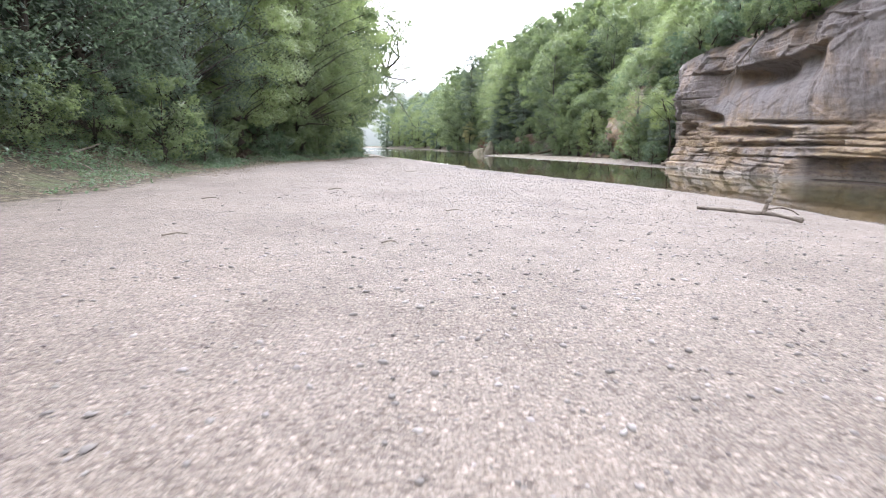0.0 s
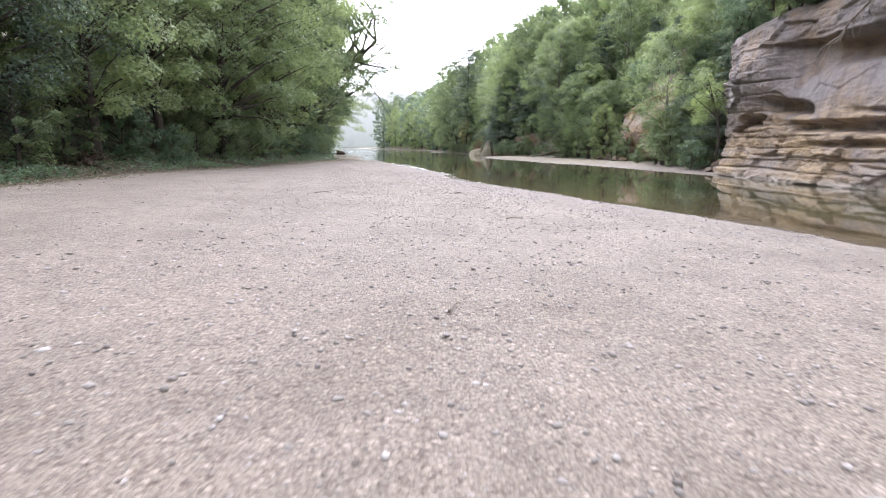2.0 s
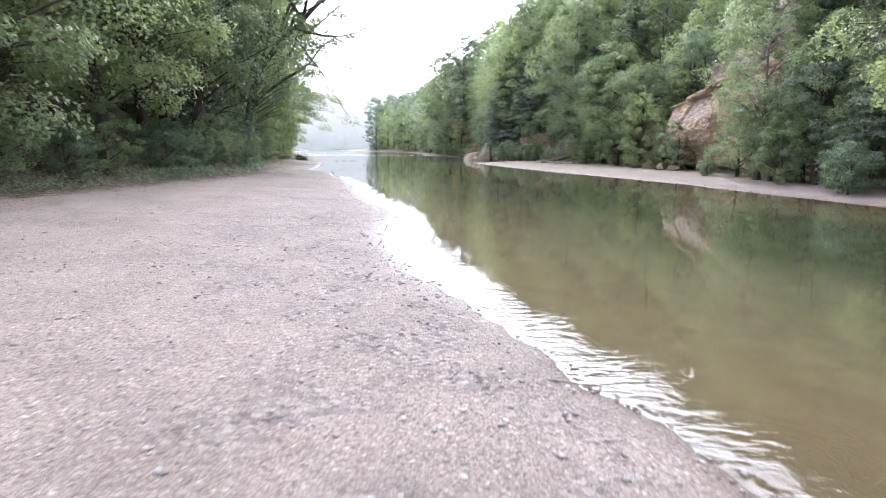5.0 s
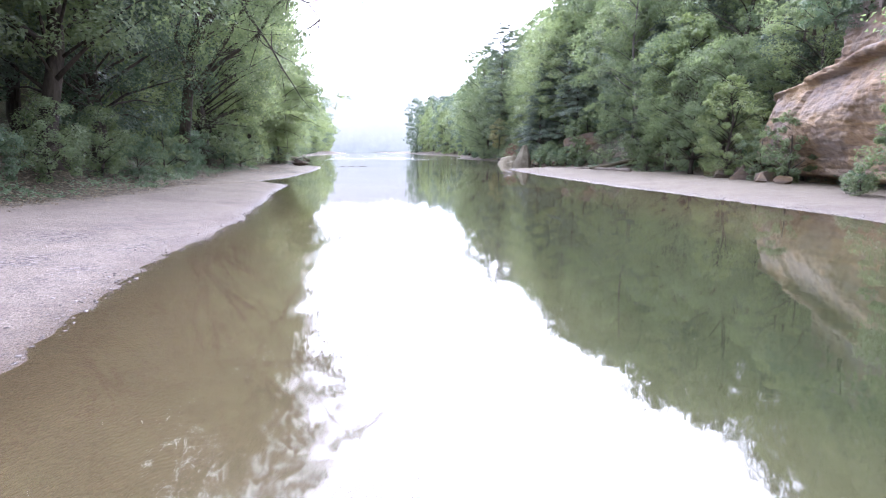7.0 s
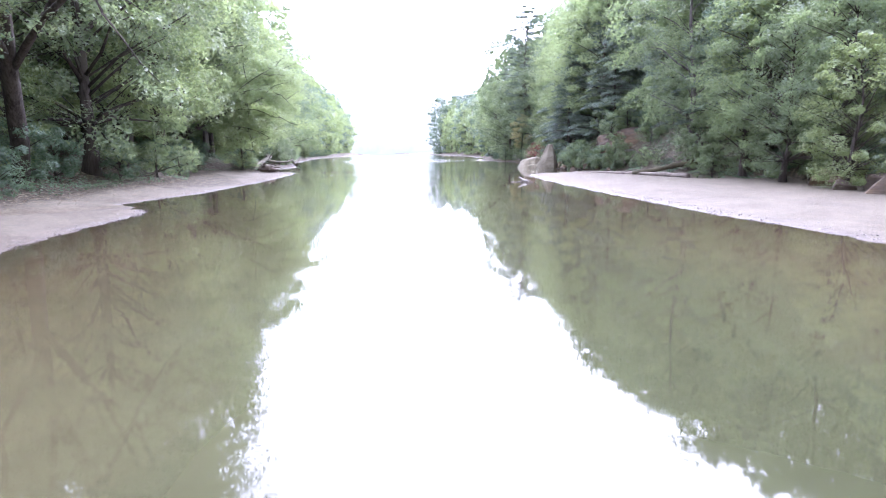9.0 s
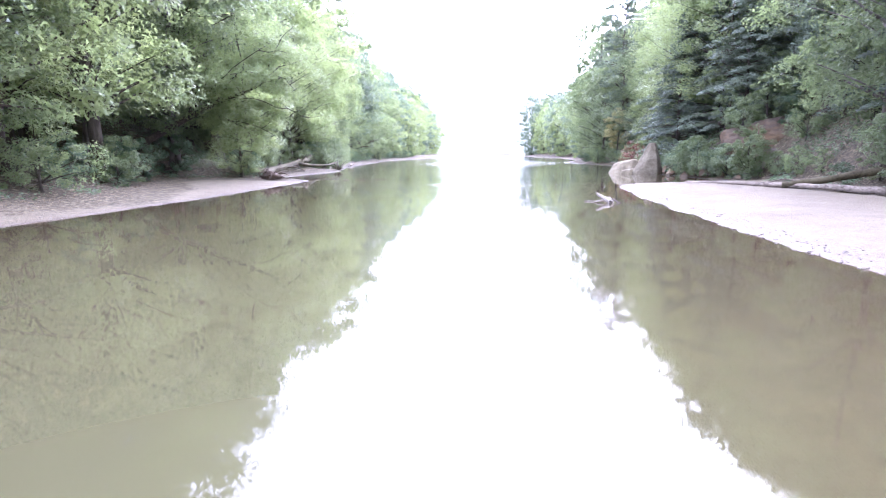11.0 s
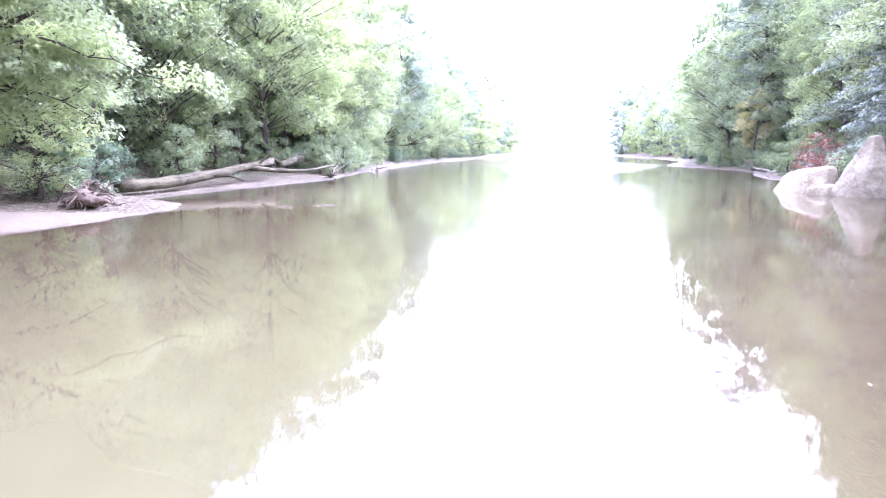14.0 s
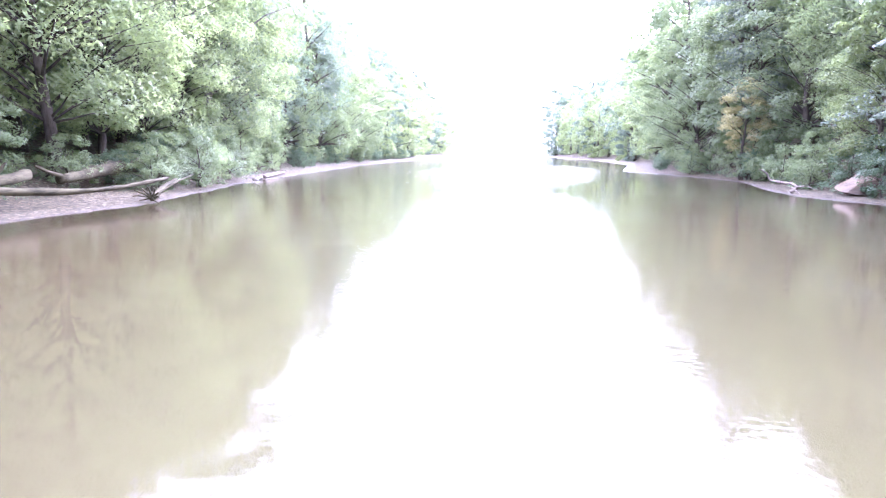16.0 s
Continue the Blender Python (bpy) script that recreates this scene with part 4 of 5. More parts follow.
def tree_meshes(seed, tall, spread, low, n_clumps, per, leaf, lean=(0, 0), girth=None, clump_r=None, shape="round", flat=0.72, fork=0.55, skip=1, fine=None, hang=0.16):
    """Trunk with limbs, and crown, of one tree at the origin."""
    r = np.random.default_rng(seed)
    wood = Build()
    n = 12
    u = np.linspace(0, 1, n)
    reach = tall * 0.88
    trunk = np.stack([lean[0] * u ** 1.2 + 0.03 * tall * vnoise(u * 3, seed + 0.4, 0, seed), lean[1] * u ** 1.2 + 0.03 * tall * vnoise(u * 3, seed + 7.4, 0, seed), u * reach - 0.3], -1)
    trunk[0, :2] = 0
    g = girth or 0.016 * tall + 0.04
    rad = g * (1 - 0.88 * u) * (1 + 0.55 * np.exp(-u * 22))
    wood.tube(trunk, rad, 8, 0.15, seed)
    cl, rc = [], []
    for i in range(n_clumps):
        t = (i + r.uniform(0, 1)) / n_clumps
        z = low + (tall - low) * t
        if shape == "round":
            w = math.sin(math.pi * (0.10 + 0.86 * t)) ** 0.7
        elif shape == "cone":
            w = 1.0 - 0.92 * t
        else:
            w = 1.0 - 0.55 * t
        a = i * 2.39996 + r.uniform(-0.5, 0.5)
        q = spread * w * (0.45 + 0.55 * r.uniform() ** 0.6) * (1 + 0.22 * math.sin(a * 2 + seed))
        ax = [np.interp(z, trunk[:, 2], trunk[:, c]) for c in (0, 1)]
        cl.append((ax[0] + q * math.cos(a), ax[1] + q * math.sin(a), z + r.uniform(-0.4, 0.4)))
        rc.append((clump_r or spread * 0.26) * r.choice([0.6, 0.9, 1.25]) * r.uniform(0.8, 1.15) * (0.7 + 0.3 * w))
    cl, rc = np.array(cl), np.array(rc)
    for i, c in enumerate(cl):
        if i % skip:
            continue
        far = math.hypot(c[0] - np.interp(c[2], trunk[:, 2], trunk[:, 0]), c[1] - np.interp(c[2], trunk[:, 2], trunk[:, 1]))
        z0 = max(0.25 * tall * 0.5, c[2] - far * (fork if shape != "cone" else 0.05) - 0.2)
        z0 = min(z0, reach * 0.95)
        a = [np.interp(z0, trunk[:, 2], trunk[:, k]) for k in (0, 1)] + [z0]
        thick = 0.30 * g * r.uniform(0.5, 1.0) * (1 - 0.6 * z0 / tall)
        if i % 3 == 0:
            thick *= 1.7
        wood.tube(bend(a, c, 4, -0.06 * far, 0.10 * far, seed + i), thick * np.linspace(1, 0.2, 4), 4)
    if fine:                                  # lower boughs carry finer, denser leaves
        low_ones = cl[:, 2] < fine[0]
        mid = cl.mean(0)
        v, q = clump_leaves(cl[low_ones], rc[low_ones], fine[1], fine[2], r, flat, mid, hang)
        v2, q2 = clump_leaves(cl[~low_ones], rc[~low_ones], per, leaf, r, flat, mid, hang)
        v, q = np.r_[v, v2], np.r_[q, q2 + len(v)]
    else:
        v, q = clump_leaves(cl, rc, per, leaf, r, flat, None, hang)
    return wood.mesh("trunk"), mesh_of("crown", v, [], False, q)


def tree(name, meshes, bark, leaf, label, category="tree"):
    ob = thing(name, label, category)
    part("trunk", meshes[0], bark, ob)
    part("crown", meshes[1], leaf, ob)
    return ob


used = {}


def plant(proto, x, y, turn, scale=1.0, tilt=(0, 0), z=None):
    """Set a tree of this kind into the ground; the first one is the tree that was built."""
    zz = float(height(x, y)) if z is None else z
    m = pose(x, y, zz, tilt[0], tilt[1], turn)
    if proto.name not in used:
        used[proto.name] = 1
        proto.matrix_basis = m @ Matrix.Scale(scale, 4)
        return proto
    ob = copy_thing(proto, m)
    ob.scale = (scale,) * 3
    return ob


# river-edge trees, leafy nearly to the ground
E1 = tree("riverbank_tree", tree_meshes(1, 14.0, 4.6, 1.0, 78, 200, 0.255, fine=(7.5, 420, 0.155)), BARK, LEAF, "leafy broadleaf tree hanging low over the riverbank")
E2 = tree("riverbank_tree", tree_meshes(2, 16.0, 5.2, 1.4, 84, 200, 0.265, lean=(1.5, 0.3), fine=(8.0, 420, 0.165)), BARK, LEAF_BLUE, "dark green broadleaf tree leaning over the riverbank")
E3 = tree("riverbank_tree", tree_meshes(3, 11.0, 4.0, 0.8, 70, 120, 0.28, fine=(7.0, 380, 0.14)), BARK, LEAF_YELLOW, "bright yellow-green broadleaf tree at the bank's edge")
SY = tree("sycamore_tree", tree_meshes(4, 19.0, 5.0, 2.6, 88, 220, 0.29, girth=0.28, skip=2, fine=(9.5, 400, 0.185)), PALE_BARK, LEAF, "tall sycamore with a mottled pale trunk and large leaves", "tree")
HE = tree("hemlock_tree", tree_meshes(5, 15.0, 4.2, 1.5, 130, 70, 0.34, shape="cone", flat=0.22, hang=0.4, clump_r=1.15, fine=(9.0, 210, 0.19)), BARK, NEEDLE, "dark hemlock with flat layered drooping branches")
E4 = tree("slope_tree", tree_meshes(14, 15.0, 4.2, 3.4, 70, 200, 0.255, fine=(9.0, 400, 0.16)), BARK, LEAF, "broadleaf tree with a bare lower trunk on the bank")
E5 = tree("slope_tree", tree_meshes(15, 13.0, 3.6, 2.6, 62, 190, 0.25, lean=(-1.6, 0.6), fine=(8.5, 400, 0.155)), BARK, LEAF_BLUE, "bending broadleaf tree with a bare lower trunk")
E6 = tree("sunlit_tree", tree_meshes(21, 15.0, 4.6, 2.4, 84, 240, 0.225, girth=0.2, fine=(9.0, 400, 0.16)), BARK, LEAF_BRIGHT, "broadleaf tree at the river's edge, leaf colour brightened for sunlight")
E7 = tree("shady_tree", tree_meshes(22, 15.0, 4.8, 1.6, 80, 200, 0.25, fine=(8.0, 400, 0.16)), BARK, LEAF_SHADE, "broadleaf tree at the wood's edge, leaf colour darkened for shade")
TA = tree("woodland_tree", tree_meshes(6, 19.0, 4.8, 3.5, 90, 140, 0.33, skip=3), BARK, LEAF_BLUE, "tall shaded woodland tree with a dense crown")
TB = tree("woodland_tree", tree_meshes(7, 17.0, 4.6, 1.0, 90, 140, 0.32, skip=3), BARK, LEAF, "mid-green woodland tree on the slope")
FA = tree("distant_tree", tree_meshes(8, 19.0, 4.8, 0.2, 60, 90, 0.46, skip=9), BARK, LEAF_BLUE, "distant broadleaf tree on the far bank")
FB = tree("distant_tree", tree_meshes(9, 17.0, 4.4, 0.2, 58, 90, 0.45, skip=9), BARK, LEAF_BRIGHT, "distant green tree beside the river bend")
SA = tree("sapling", tree_meshes(10, 5.0, 1.9, 0.5, 40, 190, 0.135, skip=2, flat=0.8, hang=0.12), BARK, LEAF, "young leafy sapling growing at the bank", "sapling")
SB = tree("shrub", tree_meshes(11, 2.6, 1.5, 0.25, 34, 120, 0.14, skip=3, flat=0.85, hang=0.05), BARK, WEED, "low leafy shrub at the wood's edge", "shrub")
SC = tree("shrub", tree_meshes(12, 3.4, 2.0, 0.3, 40, 130, 0.145, skip=3, flat=0.85, hang=0.05), BARK, LEAF, "bright green leafy shrub on the bank", "shrub")

pick = random.Random(11)


def grow(y):
    """Taller woods further down the river."""
    return 1.0 + 0.38 * float(step(95, 140, y))



def turn():
    return pick.uniform(0, 360)


# left bank: edge, second and third rows
y = 9.0
while y < 108:
    x = float(verge_left(y)) - 1.8 * float(step(34, 24, y))
    if 79 < y < 92:                       # here the great leaning tree stands
        plant(E3, x - pick.uniform(2.5, 4), y, turn(), 0.5)
    else:
        # leaf colour goes darker or brighter by stretch, painting shade and sun
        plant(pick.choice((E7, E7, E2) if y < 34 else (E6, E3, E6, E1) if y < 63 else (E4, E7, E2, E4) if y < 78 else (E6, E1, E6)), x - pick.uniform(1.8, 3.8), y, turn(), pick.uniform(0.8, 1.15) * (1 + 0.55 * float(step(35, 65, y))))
    y += pick.uniform(5.0, 6.6)
# unseen trees behind the start, added to close off light and reflections
for y in np.arange(-22, 9, 6.5):
    plant(pick.choice((FA, FB)), -13.0 + pick.uniform(-1, 1), float(y), turn(), 0.9)
y = 9.0
while y < 178:
    x = float(verge_left(y))
    plant(pick.choice((E6, E4, E1) if 88 < y < 178 else (TA, TB, TA)), x - pick.uniform(6.5, 9), y, turn(), pick.uniform(0.9, 1.15) * grow(y))
    plant(pick.choice((FA, FB)), x - pick.uniform(13, 17), y + 3, turn(), pick.uniform(0.95, 1.2) * grow(y))
    y += pick.uniform(5.6, 7.4)
y = 110.0
while y < 172:
    x = float(verge_left(y))
    plant(pick.choice((E6, SY, E6, E6, E3)), x - pick.uniform(2.0, 4.0), y, turn(), pick.uniform(0.85, 1.1) * grow(y))
    y += pick.uniform(4.6, 6.2)
while y < 400:
    x = float(verge_left(y))
    plant(pick.choice((TA, TB, E1) if y < 240 else (FA, FB)), x - pick.uniform(1.5, 4), y, turn(), pick.uniform(1.1, 1.4))
    plant(pick.choice((FA, FB)), x - pick.uniform(8, 14), y + 3, turn(), pick.uniform(1.3, 1.6))
    y += pick.uniform(6.0, 9.0)
for y in np.arange(84, 190, 7.5):              # trees on the added slope behind, seen mirrored in the river
    x = float(verge_left(y))
    for row in (23, 32):
        plant(pick.choice((FA, FB)), x - row - pick.uniform(0, 4), float(y) + pick.uniform(-2, 2), turn(), pick.uniform(1.1, 1.4))
for y in np.r_[np.arange(9, 170, 3.4), np.arange(170, 300, 3.0)]:
    x = float(verge_left(y)) - 2.6 * float(step(28, 20, y))
    plant(pick.choice((SB, SB, SC, SA)), x - pick.uniform(0.3, 1.8), float(y) + pick.uniform(-1, 1), turn(), pick.uniform(0.55, 1.0))

# right: on the bar before the bluff, on the cliff tops, on the slope
for p, x, y, s in ((SY, 23.7, 71.0, 0.66), (E5, 24.2, 66.0, 0.6), (SA, 22.6, 66.6, 0.8), (SC, 22.8, 61.6, 0.6), (SA, 24.6, 75.5, 1.0), (SB, 21.8, 59.8, 0.8), (SA, 24.8, 68.0, 1.3), (E1, 25.4, 63.4, 0.5), (SA, 23.6, 69.4, 1.1), (HE, 25.2, 61.2, 0.72), (E6, 25.4, 66.8, 0.62), (HE, 25.6, 69.8, 0.7),
                   (E4, 25.4, 98.5, 0.72), (E3, 24.5, 95.2, 0.66), (E1, 24.0, 101.6, 0.72), (E4, 23.8, 107.5, 0.86), (SA, 25.2, 87.4, 0.85), (SA, 24.9, 90.6, 0.7), (E5, 25.5, 110.0, 0.8), (SY, 27.3, 143.0, 1.1), (SC, 23.0, 76.4, 0.4), (SB, 23.4, 77.4, 0.4)):
    plant(p, x, y, turn(), s)
y = 8.0
while y < 94:
    x = float(foot_right(y)) + 1.8
    plant(pick.choice((HE, E6, SC, E3, E1)), x + pick.uniform(0.3, 1.6), y, turn(), pick.uniform(0.55, 0.85))
    plant(pick.choice((FB, TB, E6)), x + pick.uniform(4.5, 7), y + 2, turn(), pick.uniform(0.75, 1.0))
    plant(pick.choice((FA, FB)), x + pick.uniform(11, 15), y + 1, turn(), pick.uniform(0.8, 1.0))
    y += pick.uniform(5.4, 7.0)
# brightened leaf colour on most trees here stands in for backlight and haze
y = 97.0
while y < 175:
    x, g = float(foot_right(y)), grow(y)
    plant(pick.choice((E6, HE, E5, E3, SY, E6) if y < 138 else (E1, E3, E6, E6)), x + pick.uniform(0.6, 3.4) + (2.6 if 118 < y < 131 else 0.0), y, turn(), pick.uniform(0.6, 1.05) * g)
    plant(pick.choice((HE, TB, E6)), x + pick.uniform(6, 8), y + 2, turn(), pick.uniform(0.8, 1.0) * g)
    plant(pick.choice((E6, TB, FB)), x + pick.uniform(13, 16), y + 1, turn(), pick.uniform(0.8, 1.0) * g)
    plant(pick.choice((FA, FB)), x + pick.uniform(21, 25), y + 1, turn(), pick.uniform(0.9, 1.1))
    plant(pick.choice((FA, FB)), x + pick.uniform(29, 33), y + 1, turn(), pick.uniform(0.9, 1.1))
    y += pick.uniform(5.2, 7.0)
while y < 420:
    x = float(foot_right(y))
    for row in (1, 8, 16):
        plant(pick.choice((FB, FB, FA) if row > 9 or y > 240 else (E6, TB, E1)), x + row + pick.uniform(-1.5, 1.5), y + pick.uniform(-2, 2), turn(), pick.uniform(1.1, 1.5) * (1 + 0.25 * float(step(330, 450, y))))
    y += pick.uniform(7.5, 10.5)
for y in np.arange(98, 215, 2.4):
    x = float(foot_right(y))
    plant(pick.choice((SB, SC, SA, SB)), x + pick.uniform(-1.6, 0.8) * (0.3 if 114 < y < 130 else 1.0), float(y), turn(), pick.uniform(0.5, 0.95) * (0.6 if 114 < y < 130 else 1.0))
for y, k in ((59.0, 0.7), (63.5, 0.8), (68.0, 0.7), (73.0, 0.65), (86.0, 0.6)):
    plant(pick.choice((HE, E6, HE)), 28.4, y, turn(), k, z=8.2, tilt=(0, -10))
# shrubs that spill over the cliffs' edges
for k in range(34):
    y = 12 + k * 2.42 + pick.uniform(-0.8, 0.8)
    if 55 < y < 60:
        continue
    x = float(foot_right(y)) - pick.uniform(0.2, 2.6 if y < 55 else 1.6)
    z = (9.7 if y < 57 else 9.6) + pick.uniform(-0.1, 0.2)
    plant(pick.choice((SB, SC, SA, SB)), x, y, turn(), pick.uniform(0.6, 1.1), z=z, tilt=(0, pick.uniform(-35, -5)))
for y, x in ((27, 21.2), (29.2, 20.7), (31, 21.4), (33.4, 20.9), (35.6, 21.5), (38, 20.9), (40.4, 20.7), (43, 20.9), (45.4, 20.6), (47.6, 20.5), (49.8, 20.4), (51.8, 20.9), (53.4, 21.6), (36.4, 22.4), (42, 22.0), (30, 22.6), (47, 21.8)):
    plant(pick.choice((SB, SC, SB)), x, y, turn(), pick.uniform(0.55, 0.95), z=9.6, tilt=(0, pick.uniform(-45, -15)))


# ---- the great tree that leans out over the river ----
def leaning_tree():
    r = np.random.default_rng(40)
    ob = thing("leaning_tree", "big old tree leaning out over the river with sparse open limbs", "tree")
    wood = Build()
    trunk = np.array([(-14.2, 87.2, 0.6), (-13.4, 86.6, 2.6), (-12.4, 85.4, 5.2), (-11.3, 84.2, 8.0), (-9.3, 83.4, 10.2), (-7.2, 82.8, 11.8), (-5.4, 82.3, 13.4)])
    wood.tube(trunk, np.linspace(0.42, 0.14, len(trunk)), 9, 0.2, 40)
    part("trunk", wood.mesh("trunk"), BARK, ob)
    ends = ((-1.6, 81.0, 11.2), (-2.2, 79.6, 8.6), (-4.4, 80.2, 6.2), (-4.2, 80.6, 18.5), (-8.6, 82.0, 21.5), (-2.0, 83.4, 16.0), (-7.0, 78.0, 15.4), (-5.6, 86.0, 18.4), (-10.6, 79.4, 18.6), (-12.0, 84.0, 20.5), (-9.0, 78.0, 10.2), (-3.2, 79.0, 13.4), (-6.0, 83.0, 20.6))
    cl, rc = [], []
    for k, e in enumerate(ends):
        a = trunk[2 + k % 5] if e[2] > 9 else trunk[4]
        limb, twigs = Build(), []
        path = bend(a, e, 9, -0.5 if e[2] > 9 else -1.4, 1.1, 50 + k)
        limb.tube(path, np.linspace(0.15, 0.03, 9), 6)
        for j in range(3, 9):
            for q in range(3):
                tip = path[j] + r.normal(size=3) * [1.3, 1.3, 0.9]
                twigs.append(bend(path[j], tip, 4, 0.05, 0.2, k * 9 + j))
                cl.append(tip)
                rc.append(r.uniform(0.45, 0.95))
        bough = part("limb", limb.mesh("limb"), BARK, ob)
        for p in twigs:
            w = Build()
            w.tube(p, np.linspace(0.035, 0.01, 4), 4)
            part("twig", w.mesh("twig"), BARK, bough)
    v, q = clump_leaves(np.array(cl), np.array(rc), 210, 0.13, r, 0.6)
    part("crown", mesh_of("crown", v, [], False, q), LEAF, ob)


leaning_tree()


# ---- single trees that the eye catches ----
def ledge_tree():
    r = np.random.default_rng(43)
    ob = thing("ledge_tree", "slim tree growing from the rock ledge beside the cliff", "tree")
    wood = Build()
    path = np.array([(22.0, 56.2, 0.9), (22.05, 56.1, 2.4), (21.8, 56.0, 4.0), (21.5, 56.2, 5.2), (21.0, 56.6, 6.4)])
    wood.tube(path, np.linspace(0.10, 0.04, 5), 8, 0.15, 3)
    cl = []
    for k in range(16):
        e = path[3] + r.normal(size=3) * [1.1, 1.1, 0.8] + [-0.6, 0.4, 0.7]
        wood.tube(bend(path[2 + k % 3], e, 4, -0.2, 0.2, k), np.linspace(0.04, 0.012, 4), 4)
        cl.append(e)
    part("trunk", wood.mesh("trunk"), BARK, ob)
    v, q = clump_leaves(np.array(cl), r.uniform(0.6, 1.1, 16), 260, 0.14, r, 0.7)
    part("crown", mesh_of("crown", v, [], False, q), LEAF_YELLOW, ob)


ledge_tree()
TP = tree("tall_pine", tree_meshes(17, 27.0, 4.2, 6.0, 110, 170, 0.26, girth=0.30, skip=1, flat=0.4, clump_r=1.1, fork=0.2), BARK, NEEDLE, "tall dark-trunked pine standing above the bank trees")
plant(TP, 9.8, 179.5, 20, 1.05)
GO = tree("golden_tree", tree_meshes(18, 9.0, 2.4, 3.2, 44, 240, 0.17, skip=2), BARK, LEAF_GOLD, "small tree with fading golden leaves on the bank")
plant(GO, 9.0, 177.4, 0, 0.95)
for x, y, k in ((14.6, 143.4, 0.95), (16.6, 147.0, 1.15), (18.4, 141.6, 1.0), (15.4, 152.4, 1.1), (20.6, 136.6, 0.9), (22.6, 132.4, 1.0), (24.8, 128.8, 0.95)):
    plant(HE, x, y, turn(), k)
plant(SY, 22.8, 116.6, 40, 1.0, tilt=(0, -4))
RS = tree("shrub", tree_meshes(13, 2.4, 1.1, 0.5, 46, 34, 0.12, clump_r=0.42), BARK, LEAF_RED, "rust-red shrub growing behind the boulders", "shrub")
plant(RS, 10.5, 144.2, 0, 1.15)
for p, x, y, s in ((SA, 23.4, 121.0, 1.2), (SA, 25.2, 117.0, 1.5), (SA, 24.6, 123.6, 1.4), (E3, 25.6, 113.6, 0.55), (SC, 22.6, 113.8, 1.1), (E3, 26.6, 120.4, 0.6), (SA, 21.8, 132.6, 1.3), (SC, 23.6, 119.2, 1.0), (E5, 23.6, 134.0, 0.7), (SA, 27.4, 124.6, 1.6)):
    plant(p, x, y, turn(), s)
for p, x, y, z, s in ((SC, 18.0, 129.6, 3.6, 0.7), (SA, 19.6, 130.0, 4.0, 0.8), (SB, 21.2, 129.4, 3.9, 0.9), (SC, 20.6, 131.2, 4.4, 0.9), (E5, 20.4, 132.6, 4.2, 0.5), (SA, 17.4, 131.6, 3.9, 0.7)):
    plant(p, x, y, turn(), s, z=z)
for p, x, y, s in ((SA, 18.0, 126.6, 0.75), (SC, 16.9, 128.4, 0.7), (SC, 21.2, 125.2, 0.7), (SA, 23.0, 124.4, 1.0), (SC, 16.4, 129.8, 0.6)):
    plant(p, x, y, turn(), s)
for x, y, s in ((12.6, 140.6, 0.8), (14.2, 133.6, 0.8), (15.2, 132.4, 0.9), (16.4, 130.8, 0.8), (13.8, 136.6, 0.7), (17.6, 130.2, 0.9), (18.6, 127.6, 0.8)):
    plant(pick.choice((SB, SC)), x, y, turn(), s)
for x, y, s in ((9.6, 178.0, 0.95), (10.6, 174.0, 0.7), (5.6, 188.0, 0.9), (-27.2, 150.8, 1.0), (-29.2, 154.2, 1.1), (-27.2, 147.4, 0.9), (-31.2, 159.0, 1.1), (-26.2, 145.8, 0.7)):
    plant(SC, x, y, turn(), s)


def bent_tree():
    r = np.random.default_rng(48)
    ob = thing("bent_tree", "low bent tree stretching out over the muddy shore", "tree")
    wood = Build()
    path = np.array([(-24.6, 112.0, 1.2), (-22.6, 113.1, 3.0), (-20.2, 114.2, 4.5), (-18.4, 115.2, 5.6), (-16.8, 116.0, 6.3), (-15.6, 116.6, 6.9)])
    wood.tube(path, np.linspace(0.30, 0.05, 6), 8, 0.15, 4)
    part("trunk", wood.mesh("trunk"), BARK, ob)
    cl, rc = [], []
    for k, e in enumerate(((-15.4, 117.6, 3.4), (-13.6, 118.4, 4.8), (-16.8, 116.8, 2.2), (-12.6, 116.0, 6.4), (-14.0, 115.4, 9.4), (-17.8, 117.4, 9.0), (-19.4, 112.8, 8.2), (-11.6, 118.8, 8.8), (-16.2, 118.8, 6.6), (-19.8, 116.6, 11.0), (-16.4, 115.0, 11.4), (-13.4, 117.4, 10.8), (-17.6, 113.4, 7.0), (-14.8, 114.2, 7.4))):
        limb = Build()
        p = bend(path[2 + k % 4], e, 8, -0.7, 0.6, 70 + k)
        limb.tube(p, np.linspace(0.065, 0.015, 8), 5)
        for j in range(2, 8):
            tip = p[j] + r.normal(size=3) * [0.8, 0.8, 0.5]
            limb.tube(bend(p[j], tip, 4, 0.05, 0.2, k * 7 + j), np.linspace(0.03, 0.008, 4), 4)
            cl.append(tip)
            rc.append(r.uniform(0.75, 1.3))
        part("limb", limb.mesh("limb"), BARK, ob)
    v, q = clump_leaves(np.array(cl), np.array(rc), 330, 0.19, r, 0.6)
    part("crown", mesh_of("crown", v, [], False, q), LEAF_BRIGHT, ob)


bent_tree()

